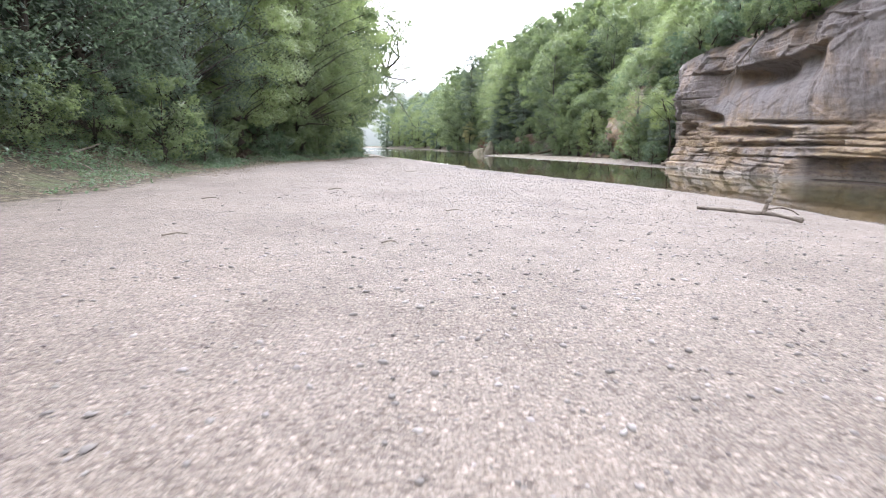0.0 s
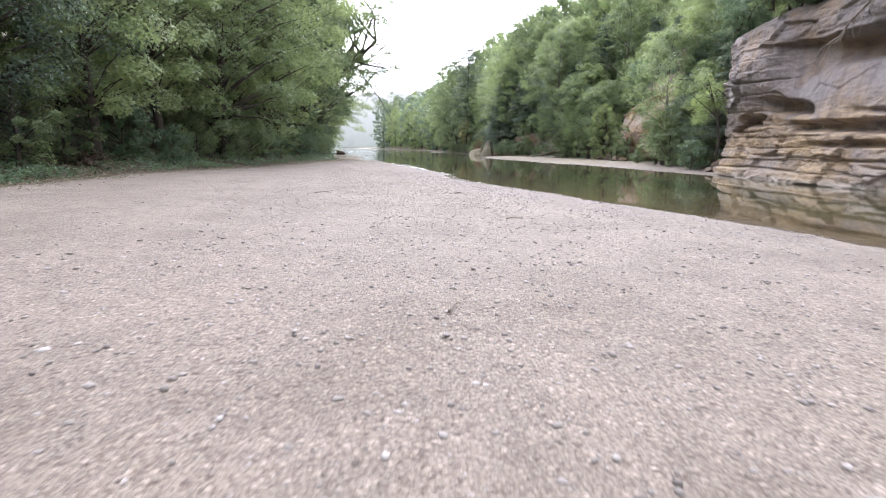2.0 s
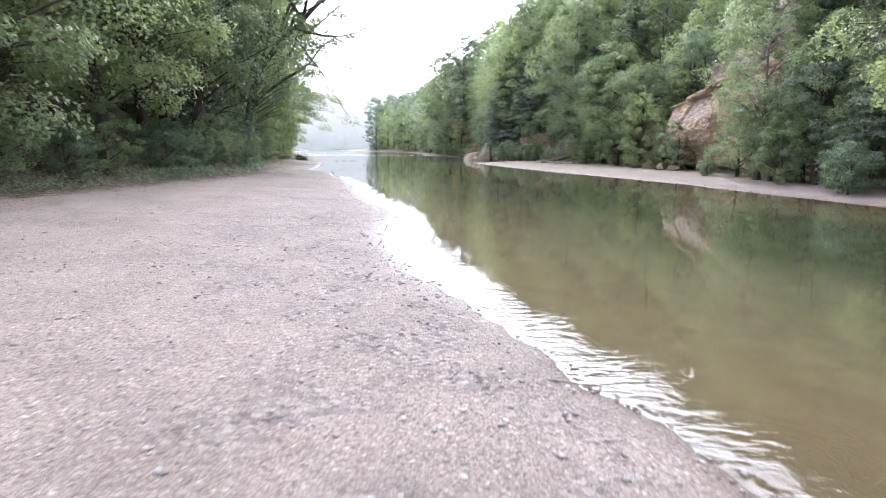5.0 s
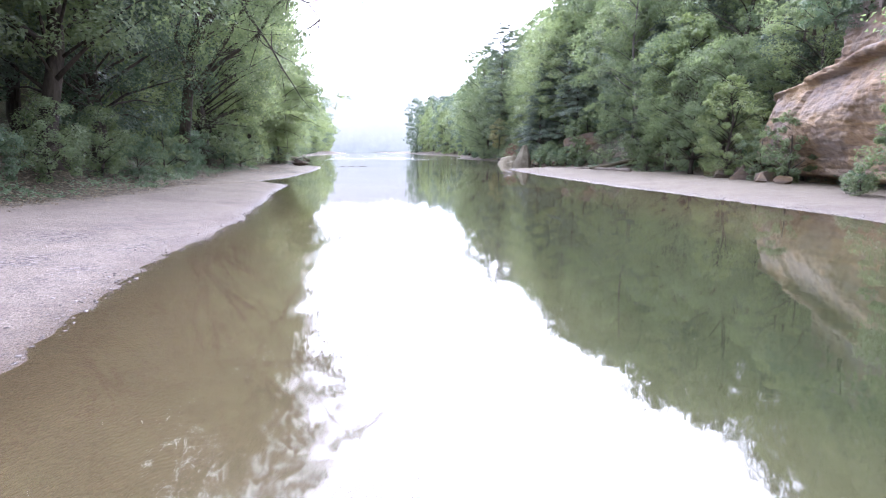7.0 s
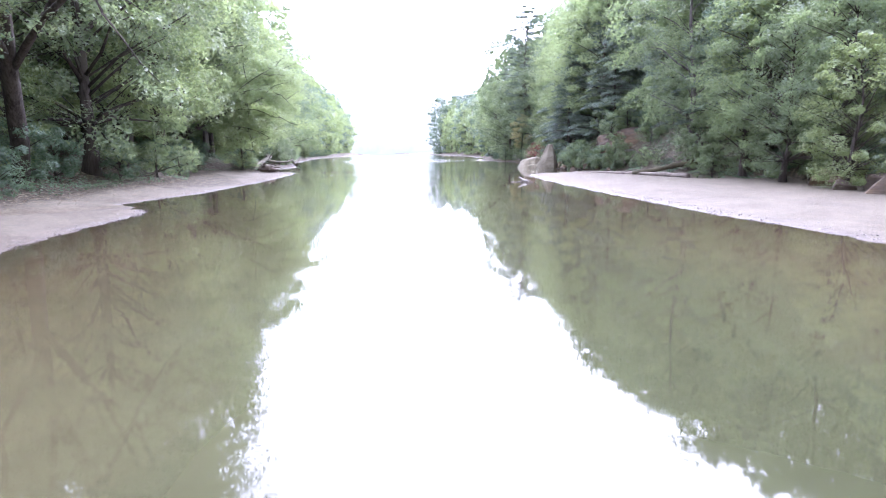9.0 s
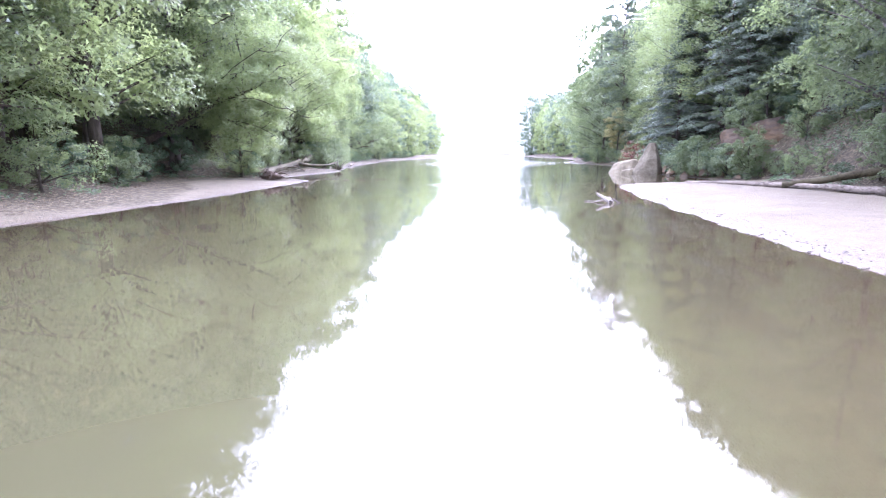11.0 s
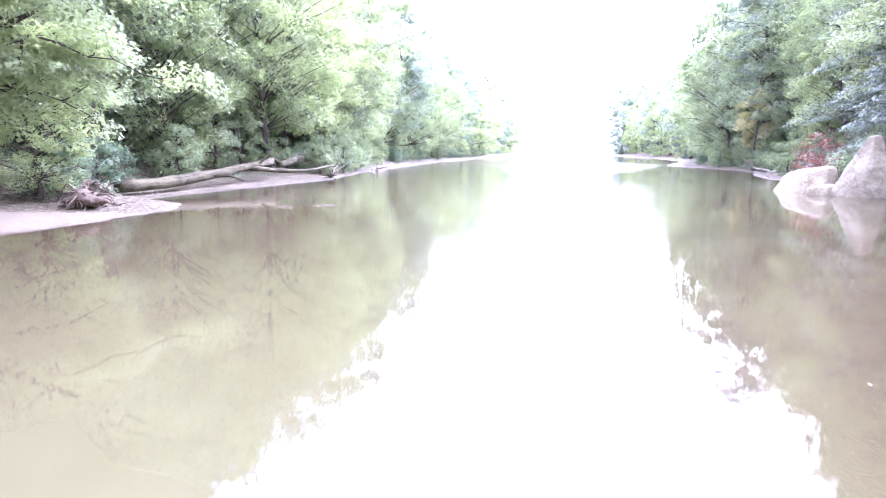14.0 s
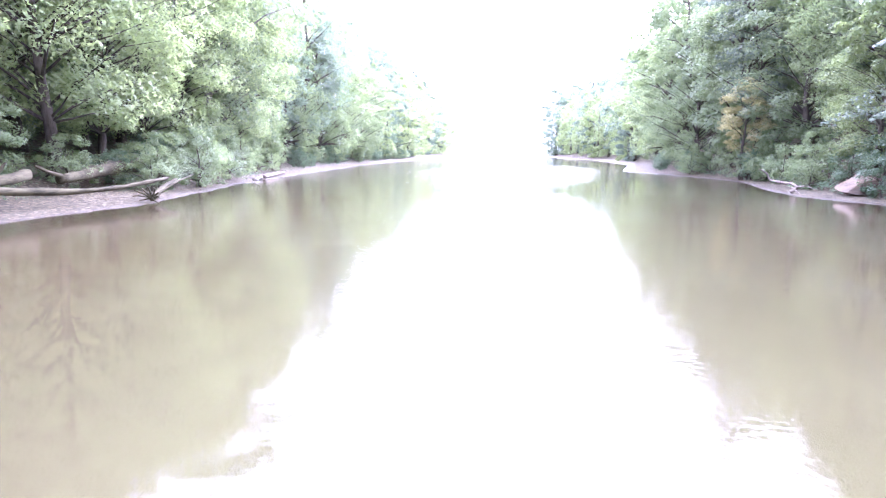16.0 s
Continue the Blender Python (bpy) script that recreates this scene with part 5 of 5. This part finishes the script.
# ---- driftwood, logs and roots ----
def log(name, label, pieces, material, category="log"):
    """A log: a body and its branches, each a part; pieces are (part, path, thick, thin)."""
    ob = thing(name, label, category)
    for k, (kind, path, a, b) in enumerate(pieces):
        w = Build()
        path = np.asarray(path, float)
        u = np.linspace(0, 1, 18)
        s = np.linspace(0, 1, len(path))
        p = np.stack([np.interp(u, s, path[:, c]) for c in range(3)], -1)
        for _ in range(3):
            p[1:-1] = (p[:-2] + 2 * p[1:-1] + p[2:]) / 4
        p += 0.25 * a * np.stack([vnoise(u * 5 + c * 3.3, k + 0.4, 0, k) for c in range(3)], -1)
        w.tube(p, np.linspace(a, b, 18) * (1 + 0.22 * vnoise(u * 7, k + 0.7, 0, 5)), 14, 0.55, k)
        part(kind, w.mesh(kind), material, ob)
    return ob


log("driftwood_branch", "dark weathered driftwood branch lying on the gravel bar", (
    ("stem", ((6.25, 13.1, 0.40), (6.65, 12.6, 0.41), (7.0, 12.0, 0.40), (7.2, 11.7, 0.42), (7.45, 11.1, 0.36)), 0.045, 0.05),
    ("stub", ((7.08, 11.85, 0.40), (7.12, 11.8, 0.62), (7.22, 11.82, 0.80), (7.28, 11.85, 0.95)), 0.055, 0.03),
    ("twig", ((7.15, 11.8, 0.5), (7.35, 11.75, 0.56), (7.55, 11.6, 0.50), (7.62, 11.5, 0.42)), 0.022, 0.012)), DRIFT, "driftwood")
verge_log = log("fallen_branch", "pale dead branch lying in the grass at the wood's edge", (
    ("trunk", ((-11.9, 17.4, 0.86), (-11.0, 18.1, 0.82), (-10.1, 18.7, 0.78)), 0.17, 0.13),
    ("branch", ((-15.5, 20.8, 1.55), (-13.4, 19.4, 1.25), (-11.8, 18.6, 1.02), (-10.2, 18.7, 0.95), (-9.7, 18.4, 0.72)), 0.085, 0.045),
    ("branch", ((-13.9, 19.8, 1.3), (-12.4, 19.8, 1.38), (-11.4, 20.4, 1.42), (-10.8, 21.0, 1.75)), 0.06, 0.025),
    ("branch", ((-11.9, 18.5, 1.0), (-11.1, 18.9, 1.2), (-10.4, 19.2, 1.1), (-10.0, 19.2, 0.85)), 0.035, 0.015),
    ("branch", ((-15.0, 20.6, 1.5), (-14.6, 21.4, 1.9), (-13.8, 22.0, 2.0), (-12.9, 22.3, 1.7)), 0.03, 0.012)), DRIFT)
verge_log.location = (-0.75, -0.5, -0.06)
log("snag", "bleached broken driftwood snag with dark roots lying in the shallow water", (
    ("stump", ((8.02, 104.95, 0.36), (8.16, 104.86, 0.27), (8.36, 104.72, 0.15), (8.6, 104.52, 0.05)), 0.05, 0.125),
    ("stub", ((8.34, 104.82, 0.16), (8.56, 104.74, 0.19), (8.7, 104.66, 0.06)), 0.06, 0.035),
    ("root", ((8.52, 104.6, 0.1), (8.8, 104.62, 0.13), (8.9, 104.58, 0.0), (9.05, 104.6, 0.02)), 0.035, 0.012),
    ("root", ((8.5, 104.5, 0.06), (8.64, 104.4, 0.12), (8.74, 104.32, -0.03)), 0.045, 0.02),
    ("root", ((8.5, 104.56, 0.12), (8.52, 104.42, 0.15), (8.52, 104.32, -0.02)), 0.04, 0.02),
    ("root", ((8.6, 104.6, 0.1), (8.72, 104.5, 0.2), (8.84, 104.46, 0.03)), 0.035, 0.014),
    ("branch", ((8.3, 104.72, 0.1), (8.05, 104.6, 0.05), (7.8, 104.62, -0.01)), 0.03, 0.012),
    ("branch", ((7.5, 104.98, 0.02), (7.75, 104.92, 0.03), (8.05, 104.86, 0.05)), 0.018, 0.016),
    ("twig", ((8.0, 105.5, 0.02), (8.3, 105.56, 0.05), (8.6, 105.5, 0.01)), 0.02, 0.012)), BLEACHED, "driftwood")
log("fallen_log", "long grey weathered log lying along the backwater behind the gravel bar", (
    ("trunk", ((13.4, 121.9, 0.08), (15.6, 119.9, 0.16), (18.0, 117.2, 0.18), (19.8, 114.6, 0.2), (21.3, 112.0, 0.2)), 0.11, 0.2),
    ("branch", ((17.4, 118.0, 0.25), (18.2, 118.0, 0.5), (19.2, 117.6, 0.45)), 0.06, 0.02)), DRIFT)
log("fallen_log", "smaller dead log leaning on the bank beside a longer one", (
    ("trunk", ((18.0, 116.8, 0.2), (20.2, 115.2, 0.7), (22.4, 113.6, 1.3)), 0.16, 0.22),), LOG_BARK)
log("fallen_tree", "fallen grey-brown tree trunk stretched along the muddy bank", (
    ("trunk", ((-19.6, 121.6, 0.55), (-20.6, 125.6, 0.62), (-21.7, 129.8, 0.85), (-22.7, 133.4, 1.15), (-23.6, 136.6, 1.45)), 0.33, 0.2),
    ("branch", ((-22.6, 133.0, 1.1), (-22.6, 135.8, 0.82), (-22.6, 139.2, 0.75), (-23.4, 144.0, 1.05)), 0.2, 0.07),
    ("branch", ((-23.0, 134.4, 1.2), (-22.6, 134.8, 1.7), (-22.5, 135.0, 2.0)), 0.1, 0.03),
    ("branch", ((-21.4, 128.6, 0.8), (-20.5, 129.4, 0.75), (-19.9, 129.8, 0.45)), 0.09, 0.04)), LOG_BARK)
log("fallen_log", "thick broken log lying among the bank weeds", (
    ("trunk", ((-25.2, 139.4, 1.15), (-26.8, 143.2, 1.45), (-28.6, 147.2, 1.6)), 0.22, 0.42),
    ("branch", ((-25.4, 139.8, 1.2), (-24.9, 138.6, 1.5), (-24.7, 137.8, 1.8)), 0.12, 0.04)), LOG_BARK)
log("driftwood_stump", "uprooted driftwood stump with splayed roots at the mud's edge", (
    ("stump", ((-21.9, 141.3, 0.25), (-23.0, 143.2, 0.6), (-24.0, 145.2, 0.9)), 0.15, 0.08),
    ("branch", ((-22.0, 141.5, 0.3), (-22.4, 143.6, 0.95), (-22.8, 145.2, 1.2)), 0.07, 0.02),
    *[("root", ((-21.9, 141.3, 0.25), (-21.9 + 0.5 * math.cos(a), 141.1 + 0.2 * math.sin(a * 2), 0.3 + 0.42 * math.sin(a)), (-21.9 + 0.8 * math.cos(a), 140.9, 0.25 + 0.62 * math.sin(a))), 0.05, 0.012) for a in np.linspace(-0.4, 3.5, 9)]), LOG_BARK, "stump")
log("drift_log", "pale log stranded along the far waterline", (("trunk", ((-31.0, 163.6, 0.25), (-33.6, 170.6, 0.3)), 0.2, 0.12), ("branch", ((-32.0, 166.0, 0.3), (-31.2, 167.0, 0.7)), 0.06, 0.02)), DRIFT)
log("drift_log", "pale log stranded along the far waterline", (("trunk", ((-29.4, 159.8, 0.15), (-30.8, 162.9, 0.2)), 0.13, 0.08),), BLEACHED)
log("drift_log", "forked dead branch caught on the rocky shore", (("trunk", ((9.0, 159.6, 0.15), (9.3, 159.2, 0.42), (9.05, 159.6, 0.62), (8.3, 160.2, 0.7)), 0.09, 0.06),
    ("branch", ((8.5, 160.0, 0.7), (7.95, 160.4, 0.78), (7.75, 160.4, 1.25)), 0.055, 0.035),
    ("branch", ((7.75, 160.4, 1.2), (7.45, 160.5, 1.42), (7.3, 160.5, 1.4)), 0.04, 0.02),
    ("branch", ((9.0, 159.5, 0.4), (9.25, 159.2, 0.15), (9.35, 159.0, 0.02)), 0.06, 0.03),
    ("branch", ((9.2, 159.3, 0.45), (9.7, 159.0, 0.55), (10.1, 158.8, 0.3)), 0.05, 0.02)), DRIFT)
for k, (x, y, a, ln) in enumerate(((9.2, 27.2, 10, 1.0), (8.3, 30.4, -25, 0.7), (10.4, 22.6, 5, 0.8), (0.6, 11.4, 15, 0.35), (4.9, 38.6, -30, 0.5), (-2.6, 16.0, 40, 0.4), (3.5, 24.5, 10, 0.3), (-5.4, 96.4, 60, 0.9), (2.2, 17.8, 70, 0.3), (-1.2, 29.4, 15, 0.45), (2.62, 30.98, 5, 0.22), (-3.12, 7.16, 25, 0.3), (-0.34, 7.15, 10, 0.2), (3.13, 26.26, 20, 0.14), (-4.6, 12.2, 12, 0.35))):
    z = float(height(x, y)) + 0.02
    c, s = math.cos(radians(a)) * ln / 2, math.sin(radians(a)) * ln / 2
    log("stick", "thin dark driftwood stick lying on the gravel", (("stem", ((x - c, y - s, z), (x, y + 0.04, z + 0.02), (x + c, y + s, z)), 0.014, 0.006),), DRIFT, "stick")


for x, y, a, ln in ((-9.3, 122.85, 8, 1.1), (-10.5, 121.8, 28, 0.8), (-11.4, 120.9, -10, 0.6)):
    c, q = math.cos(radians(a)) * ln / 2, math.sin(radians(a)) * ln / 2
    log("stick", "pale waterlogged stick breaking the surface of the shallows", (("stem", ((x - c, y - q, -0.01), (x, y, 0.03), (x + c, y + q, 0.0)), 0.025, 0.012),
        ("twig", ((x, y, 0.02), (x + 0.15, y + 0.12, 0.06), (x + 0.3, y + 0.2, 0.0)), 0.012, 0.006)), DRIFT, "stick")


def root_mass(at, size, seed, label):
    """A torn-up root plate hanging over the shore."""
    r = np.random.default_rng(seed)
    ob = thing("root_mass", label, "roots")
    me = rock_mesh("earth", (size[0], size[1], size[2]), seed, 5, 4, 0.25)
    core = part("earth", me, ROOT, ob)
    core.matrix_basis = pose(*at)
    for k in range(38):
        a, e = r.uniform(0, 2 * np.pi), r.uniform(-0.5, 0.9)
        d = np.array([math.cos(a) * math.cos(e), math.sin(a) * math.cos(e), math.sin(e)])
        p0 = np.array(at) + d * np.array(size) * 0.45
        p1 = p0 + d * r.uniform(0.4, 1.3) + np.array([0, 0, -r.uniform(0.1, 0.7)])
        w = Build()
        w.tube(bend(p0, p1, 7, r.uniform(-0.25, 0.1), 0.3, seed + k), np.linspace(r.uniform(0.03, 0.07), 0.008, 7), 5)
        part("root", w.mesh("root"), ROOT, ob)
    return ob


root_mass((-15.6, 117.2, 0.5), (1.0, 0.7, 0.4), 61, "dark tangled root plate of an uprooted tree on the shore")
root_mass((-12.3, 37.0, 1.0), (0.35, 0.35, 0.3), 62, "dark tangled roots at the foot of bank trees")
root_mass((-16.8, 95.4, 1.0), (0.9, 0.9, 0.7), 63, "muddy exposed roots under the bank trees")
root_mass((-18.4, 119.2, 0.6), (1.0, 0.6, 0.5), 64, "tangle of dead roots and twigs on the mud")
plant(E3, -18.2, 117.2, 30, 0.55)


def hanging_branch():
    r = np.random.default_rng(66)
    ob = thing("dead_branch", "dead grey branch hanging down the cliff face", "branch")
    w = Build()
    main = bend((20.9, 39.0, 9.2), (20.0, 42.2, 6.4), 9, 0.2, 0.4, 3)
    w.tube(main, np.linspace(0.07, 0.025, 9), 6)
    stem = part("stem", w.mesh("stem"), DRIFT, ob)
    for k in range(16):
        w = Build()
        p = main[2 + k % 7]
        w.tube(bend(p, p + [r.uniform(-0.4, 0.1), r.uniform(-0.9, 0.9), -r.uniform(0.4, 1.5)], 5, 0.1, 0.3, k), np.linspace(0.022, 0.006, 5), 4)
        part("twig", w.mesh("twig"), DRIFT, stem)


hanging_branch()


# ---- low growth, stones and litter ----
def scatter_plants(name, label, spots, tall, leaf, mat, seed):
    r = np.random.default_rng(seed)
    n = len(spots)
    h = height(spots[:, 0], spots[:, 1])
    rise = tall * (0.45 + 0.55 * vnoise(spots[:, 0] * 0.6, spots[:, 1] * 0.6, 0, seed)) * r.uniform(0, 1, n) ** 0.7
    p = np.stack([spots[:, 0], spots[:, 1], h + 0.03 + np.maximum(rise, 0)], -1)
    v, q = leaves(p, np.array([0, 0, 1.0]) + 0.5 * r.normal(size=p.shape), leaf * r.uniform(0.6, 1.3, n), r)
    solid(name, mesh_of(name, v, [], False, q), mat, label, "undergrowth", kind="stuff")


r = np.random.default_rng(77)
ys = np.r_[r.uniform(-4, 45, 30000), r.uniform(40, 100, 26000), r.uniform(100, 172, 36000), r.uniform(165, 260, 9000)]
dv = r.uniform(0, 1, len(ys)) ** 1.3 * np.where(ys > 88, 13, 8) - 0.5
spots = np.stack([verge_left(ys) - dv - 1.6 * step(28, 20, ys), ys], -1)
spots = spots[vnoise(spots[:, 0] * 0.45, spots[:, 1] * 0.45, 0, 8) + 0.3 * r.normal(size=len(spots)) > -0.25]
scatter_plants("undergrowth", "dense low green weeds and creepers on the left bank", spots, 0.75, 0.135, WEED, 78)
ys = np.r_[r.uniform(96, 205, 34000), r.uniform(96, 140, 16000), r.uniform(58, 92, 2500)]
df = r.uniform(-1.6, np.where((ys > 96) & (ys < 140), 12.0, 7.0), len(ys))
spots = np.stack([foot_right(ys) + df, ys], -1)
scatter_plants("undergrowth", "low green weeds and creepers on the right bank", spots[vnoise(spots[:, 0] * 0.5, spots[:, 1] * 0.5, 0, 18) > -0.2], 0.8, 0.2, WEED, 79)
ys = r.uniform(5, 55, 9000)
df = r.uniform(0.4, 6.0, len(ys))
scatter_plants("undergrowth", "weeds and ferns along the cliff's top edge", np.stack([foot_right(ys) + df, ys], -1), 0.9, 0.2, WEED, 80)
ys = r.uniform(4, 36, 9000)
dv = r.normal(0.9, 0.9, len(ys))
spots = np.stack([verge_left(ys) - dv, ys], -1)
scatter_plants("grass", "sparse green grass and seedlings at the gravel's edge", spots[vnoise(spots[:, 0] * 0.7, spots[:, 1] * 0.7, 0, 28) > 0.1], 0.16, 0.10, WEED, 81)
ys = np.r_[r.uniform(20, 120, 9000), r.uniform(121, 150, 2500)]
dv = r.normal(-0.8, 1.0, len(ys))
scatter_plants("leaf_litter", "dry brown fallen leaves strewn on the bank", np.stack([verge_left(ys) - dv, ys], -1), 0.02, 0.06, LITTER, 82)


def pebbles(name, label, xy, sizes, mat, seed):
    """Loose stones bedded in the gravel: squashed twenty-sided pebbles."""
    r = np.random.default_rng(seed)
    t = (1 + 5 ** 0.5) / 2
    base = np.array([(-1, t, 0), (1, t, 0), (-1, -t, 0), (1, -t, 0), (0, -1, t), (0, 1, t), (0, -1, -t), (0, 1, -t), (t, 0, -1), (t, 0, 1), (-t, 0, -1), (-t, 0, 1)]) / 1.9
    tri = np.array([(0, 11, 5), (0, 5, 1), (0, 1, 7), (0, 7, 10), (0, 10, 11), (1, 5, 9), (5, 11, 4), (11, 10, 2), (10, 7, 6), (7, 1, 8), (3, 9, 4), (3, 4, 2), (3, 2, 6), (3, 6, 8), (3, 8, 9), (4, 9, 5), (2, 4, 11), (6, 2, 10), (8, 6, 7), (9, 8, 1)])
    n = len(xy)
    v = base[None] * (1 + 0.16 * r.normal(size=(n, 12, 1)))
    v = v * (np.stack([r.uniform(0.8, 1.35, n), r.uniform(0.6, 1.0, n), r.uniform(0.35, 0.6, n)], -1) * sizes[:, None])[:, None]
    a = r.uniform(0, 2 * np.pi, n)
    c, s = np.cos(a)[:, None], np.sin(a)[:, None]
    x, y = v[..., 0] * c - v[..., 1] * s, v[..., 0] * s + v[..., 1] * c
    z = height(xy[:, 0], xy[:, 1]) + sizes * 0.12
    v = np.stack([x + xy[:, :1], y + xy[:, 1:], v[..., 2] + z[:, None]], -1).reshape(-1, 3)
    f = (tri[None] + 12 * np.arange(n)[:, None, None]).reshape(-1, 3)
    solid(name, mesh_of(name, v, [], True, f), mat, label, "pebbles", kind="stuff")


def pebble_material(name="loose_pebbles", single=False):
    m, n, l = material(name)
    geo = n.new("ShaderNodeNewGeometry")
    info = n.new("ShaderNodeObjectInfo")
    col = ramp(n, l, info.outputs["Random"] if single else geo.outputs["Random Per Island"], [(0.0, (0.085, 0.074, 0.067)), (0.12, (0.135, 0.120, 0.110)), (0.5, (0.185, 0.166, 0.153)), (0.85, (0.25, 0.227, 0.212)), (1.0, (0.33, 0.305, 0.286))]).outputs[0]
    g = node(n, "ShaderNodeTexNoise", Scale=90.0, Detail=4.0)
    l.new(geo.outputs["Position"], g.inputs["Vector"])
    col = mix(n, l, 0.5, col, ramp(n, l, g.outputs["Fac"], [(0.35, (0.75, 0.74, 0.72)), (0.65, (1.1, 1.1, 1.1))]).outputs[0], "MULTIPLY")
    return finish(m, n, l, col, 0.75, g.outputs["Fac"], 0.3, 0.005)


PEBBLE = pebble_material()
PEBBLE_EACH = pebble_material("single_stones", True)
xy = np.stack([r.normal(2.6, 3.4, 13000), r.uniform(1.5, 50, 13000)], -1)
xy = xy[(xy[:, 0] < shore_left(xy[:, 1]) - 0.1) & (xy[:, 0] > -8.5)]
pebbles("pebbles", "scattered loose pale and grey pebbles on the gravel bar", xy, 0.011 + 0.022 * r.uniform(0, 1, len(xy)) ** 2.2, PEBBLE, 91)
ys = np.r_[r.uniform(10, 84, 2600), r.uniform(86, 119, 900)]
xy = np.stack([shore_left(ys) - np.abs(r.normal(0, 0.35, len(ys))) + 0.12, ys], -1)
pebbles("pebbles", "wet stones along the gravel bar's waterline", xy, r.uniform(0.010, 0.032, len(xy)), PEBBLE, 92)
ys = r.uniform(60, 119, 1800)
xy = np.stack([shore_right(ys) + np.abs(r.normal(0, 0.6, len(ys))) - 0.1, ys], -1)
pebbles("pebbles", "stones along the far gravel bar's waterline", xy, r.uniform(0.012, 0.04, len(xy)), PEBBLE, 93)


ys = np.r_[r.uniform(88, 126, 170), r.uniform(118, 150, 90)]
xs = np.r_[r.uniform(6.2, 9.5, 170), r.uniform(-16, -9, 90)]
n = len(ys)
v, q = leaves(np.stack([xs, ys, np.full(n, 0.012)], -1), np.array([0, 0, 1.0]) + 0.08 * r.normal(size=(n, 3)), r.uniform(0.03, 0.065, n), r, 0.0)
solid("floating_leaves", mesh_of("floating_leaves", v, [], False, q), LITTER, "dry leaves and bits drifting on the water", "leaves", kind="stuff")


# ---- the misty end of the valley ----
def far_woods(name, y, base, tall, tint, seed, label, middle=-90.0, crown=4.0, dip=0.0):
    """A glowing wooded skyline at the valley's end, its mist painted into the colour."""
    m, n, l = material(name)
    out = n.new("ShaderNodeOutputMaterial")
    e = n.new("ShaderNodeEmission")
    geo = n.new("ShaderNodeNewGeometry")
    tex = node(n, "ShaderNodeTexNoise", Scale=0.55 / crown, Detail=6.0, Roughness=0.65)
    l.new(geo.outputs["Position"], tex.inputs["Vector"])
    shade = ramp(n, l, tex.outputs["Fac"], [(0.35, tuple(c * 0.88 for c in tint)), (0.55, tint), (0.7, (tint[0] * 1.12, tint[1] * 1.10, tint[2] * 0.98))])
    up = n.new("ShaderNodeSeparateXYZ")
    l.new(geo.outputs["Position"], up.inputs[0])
    # painted mist: the glow pales towards white with height
    painted_veil = maths(n, l, "MULTIPLY", up.outputs[2], 0.8 / (base + 0.5 * tall), clamp=True)
    l.new(mix(n, l, painted_veil, shade.outputs[0], (0.80, 0.83, 0.84)), e.inputs["Color"])
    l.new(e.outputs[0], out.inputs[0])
    u = np.linspace(-330, 330, 2600)
    r = np.random.default_rng(seed)
    top = np.full(len(u), base * 0.7)
    for c in np.arange(-330, 330, 0.42 * crown):          # crowns of the trees along the skyline
        w, h = crown * r.uniform(0.6, 1.35), base + tall * (0.5 * float(fbm(c * 0.012, 0.3, 0, seed, 3)) + 0.35 * r.uniform(-1, 1)) + dip * abs(c) / 100
        top = np.maximum(top, np.where(np.abs(u - c) < w, h - 0.45 * w + 1.3 * w * np.sqrt(np.maximum(0, 1 - ((u - c) / w) ** 2)), 0))
    top = top + 0.25 * crown * fbm(u * 0.9, 0.2, 0, seed + 3, 4)
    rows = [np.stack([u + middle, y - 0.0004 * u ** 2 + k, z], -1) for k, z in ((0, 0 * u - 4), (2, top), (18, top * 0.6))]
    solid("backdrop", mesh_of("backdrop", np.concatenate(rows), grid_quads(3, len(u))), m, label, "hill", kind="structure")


far_woods("painted_mist_ridge", 840, 62, 26, (0.70, 0.735, 0.735), 95, "pale glowing wooded ridge far down the valley with painted mist")
far_woods("painted_mist_far_woods", 640, 34, 18, (0.565, 0.62, 0.615), 195, "glowing grey-green tree line at the river's far bend with painted haze", -95.0, 5.0, 4.0)
far_woods("painted_mist_bend_woods", 560, 24, 13, (0.46, 0.52, 0.50), 295, "glowing green trees where the river turns away with painted mist", -70.0, 4.5, 6.0)


# ---- the larger single stones on the gravel bar ----
stones = []
for k in range(9):
    me = rock_mesh("pebble", (1.0, random.Random(k).uniform(0.65, 0.9), random.Random(k + 40).uniform(0.4, 0.65)), 300 + k, 9, 1, 0.08)
    me.materials.append(PEBBLE_EACH)
    stones.append(me)
r = np.random.default_rng(97)
for k in range(300):
    y = float(r.uniform(1.6, 46))
    x = float(np.clip(r.normal(1.0 + 0.06 * y, 2.6), -6.5, float(shore_left(y)) - 0.4))
    s = float(0.024 + 0.034 * r.uniform() ** 3)
    ob = new("pebble", stones[k % 9])
    ob.matrix_world = pose(x, y, float(height(x, y)) + 0.12 * s, float(r.uniform(-14, 14)), float(r.uniform(-14, 14)), float(r.uniform(0, 360))) @ Matrix.Scale(s, 4)
    ob.parent = ground
    tagged(ob)
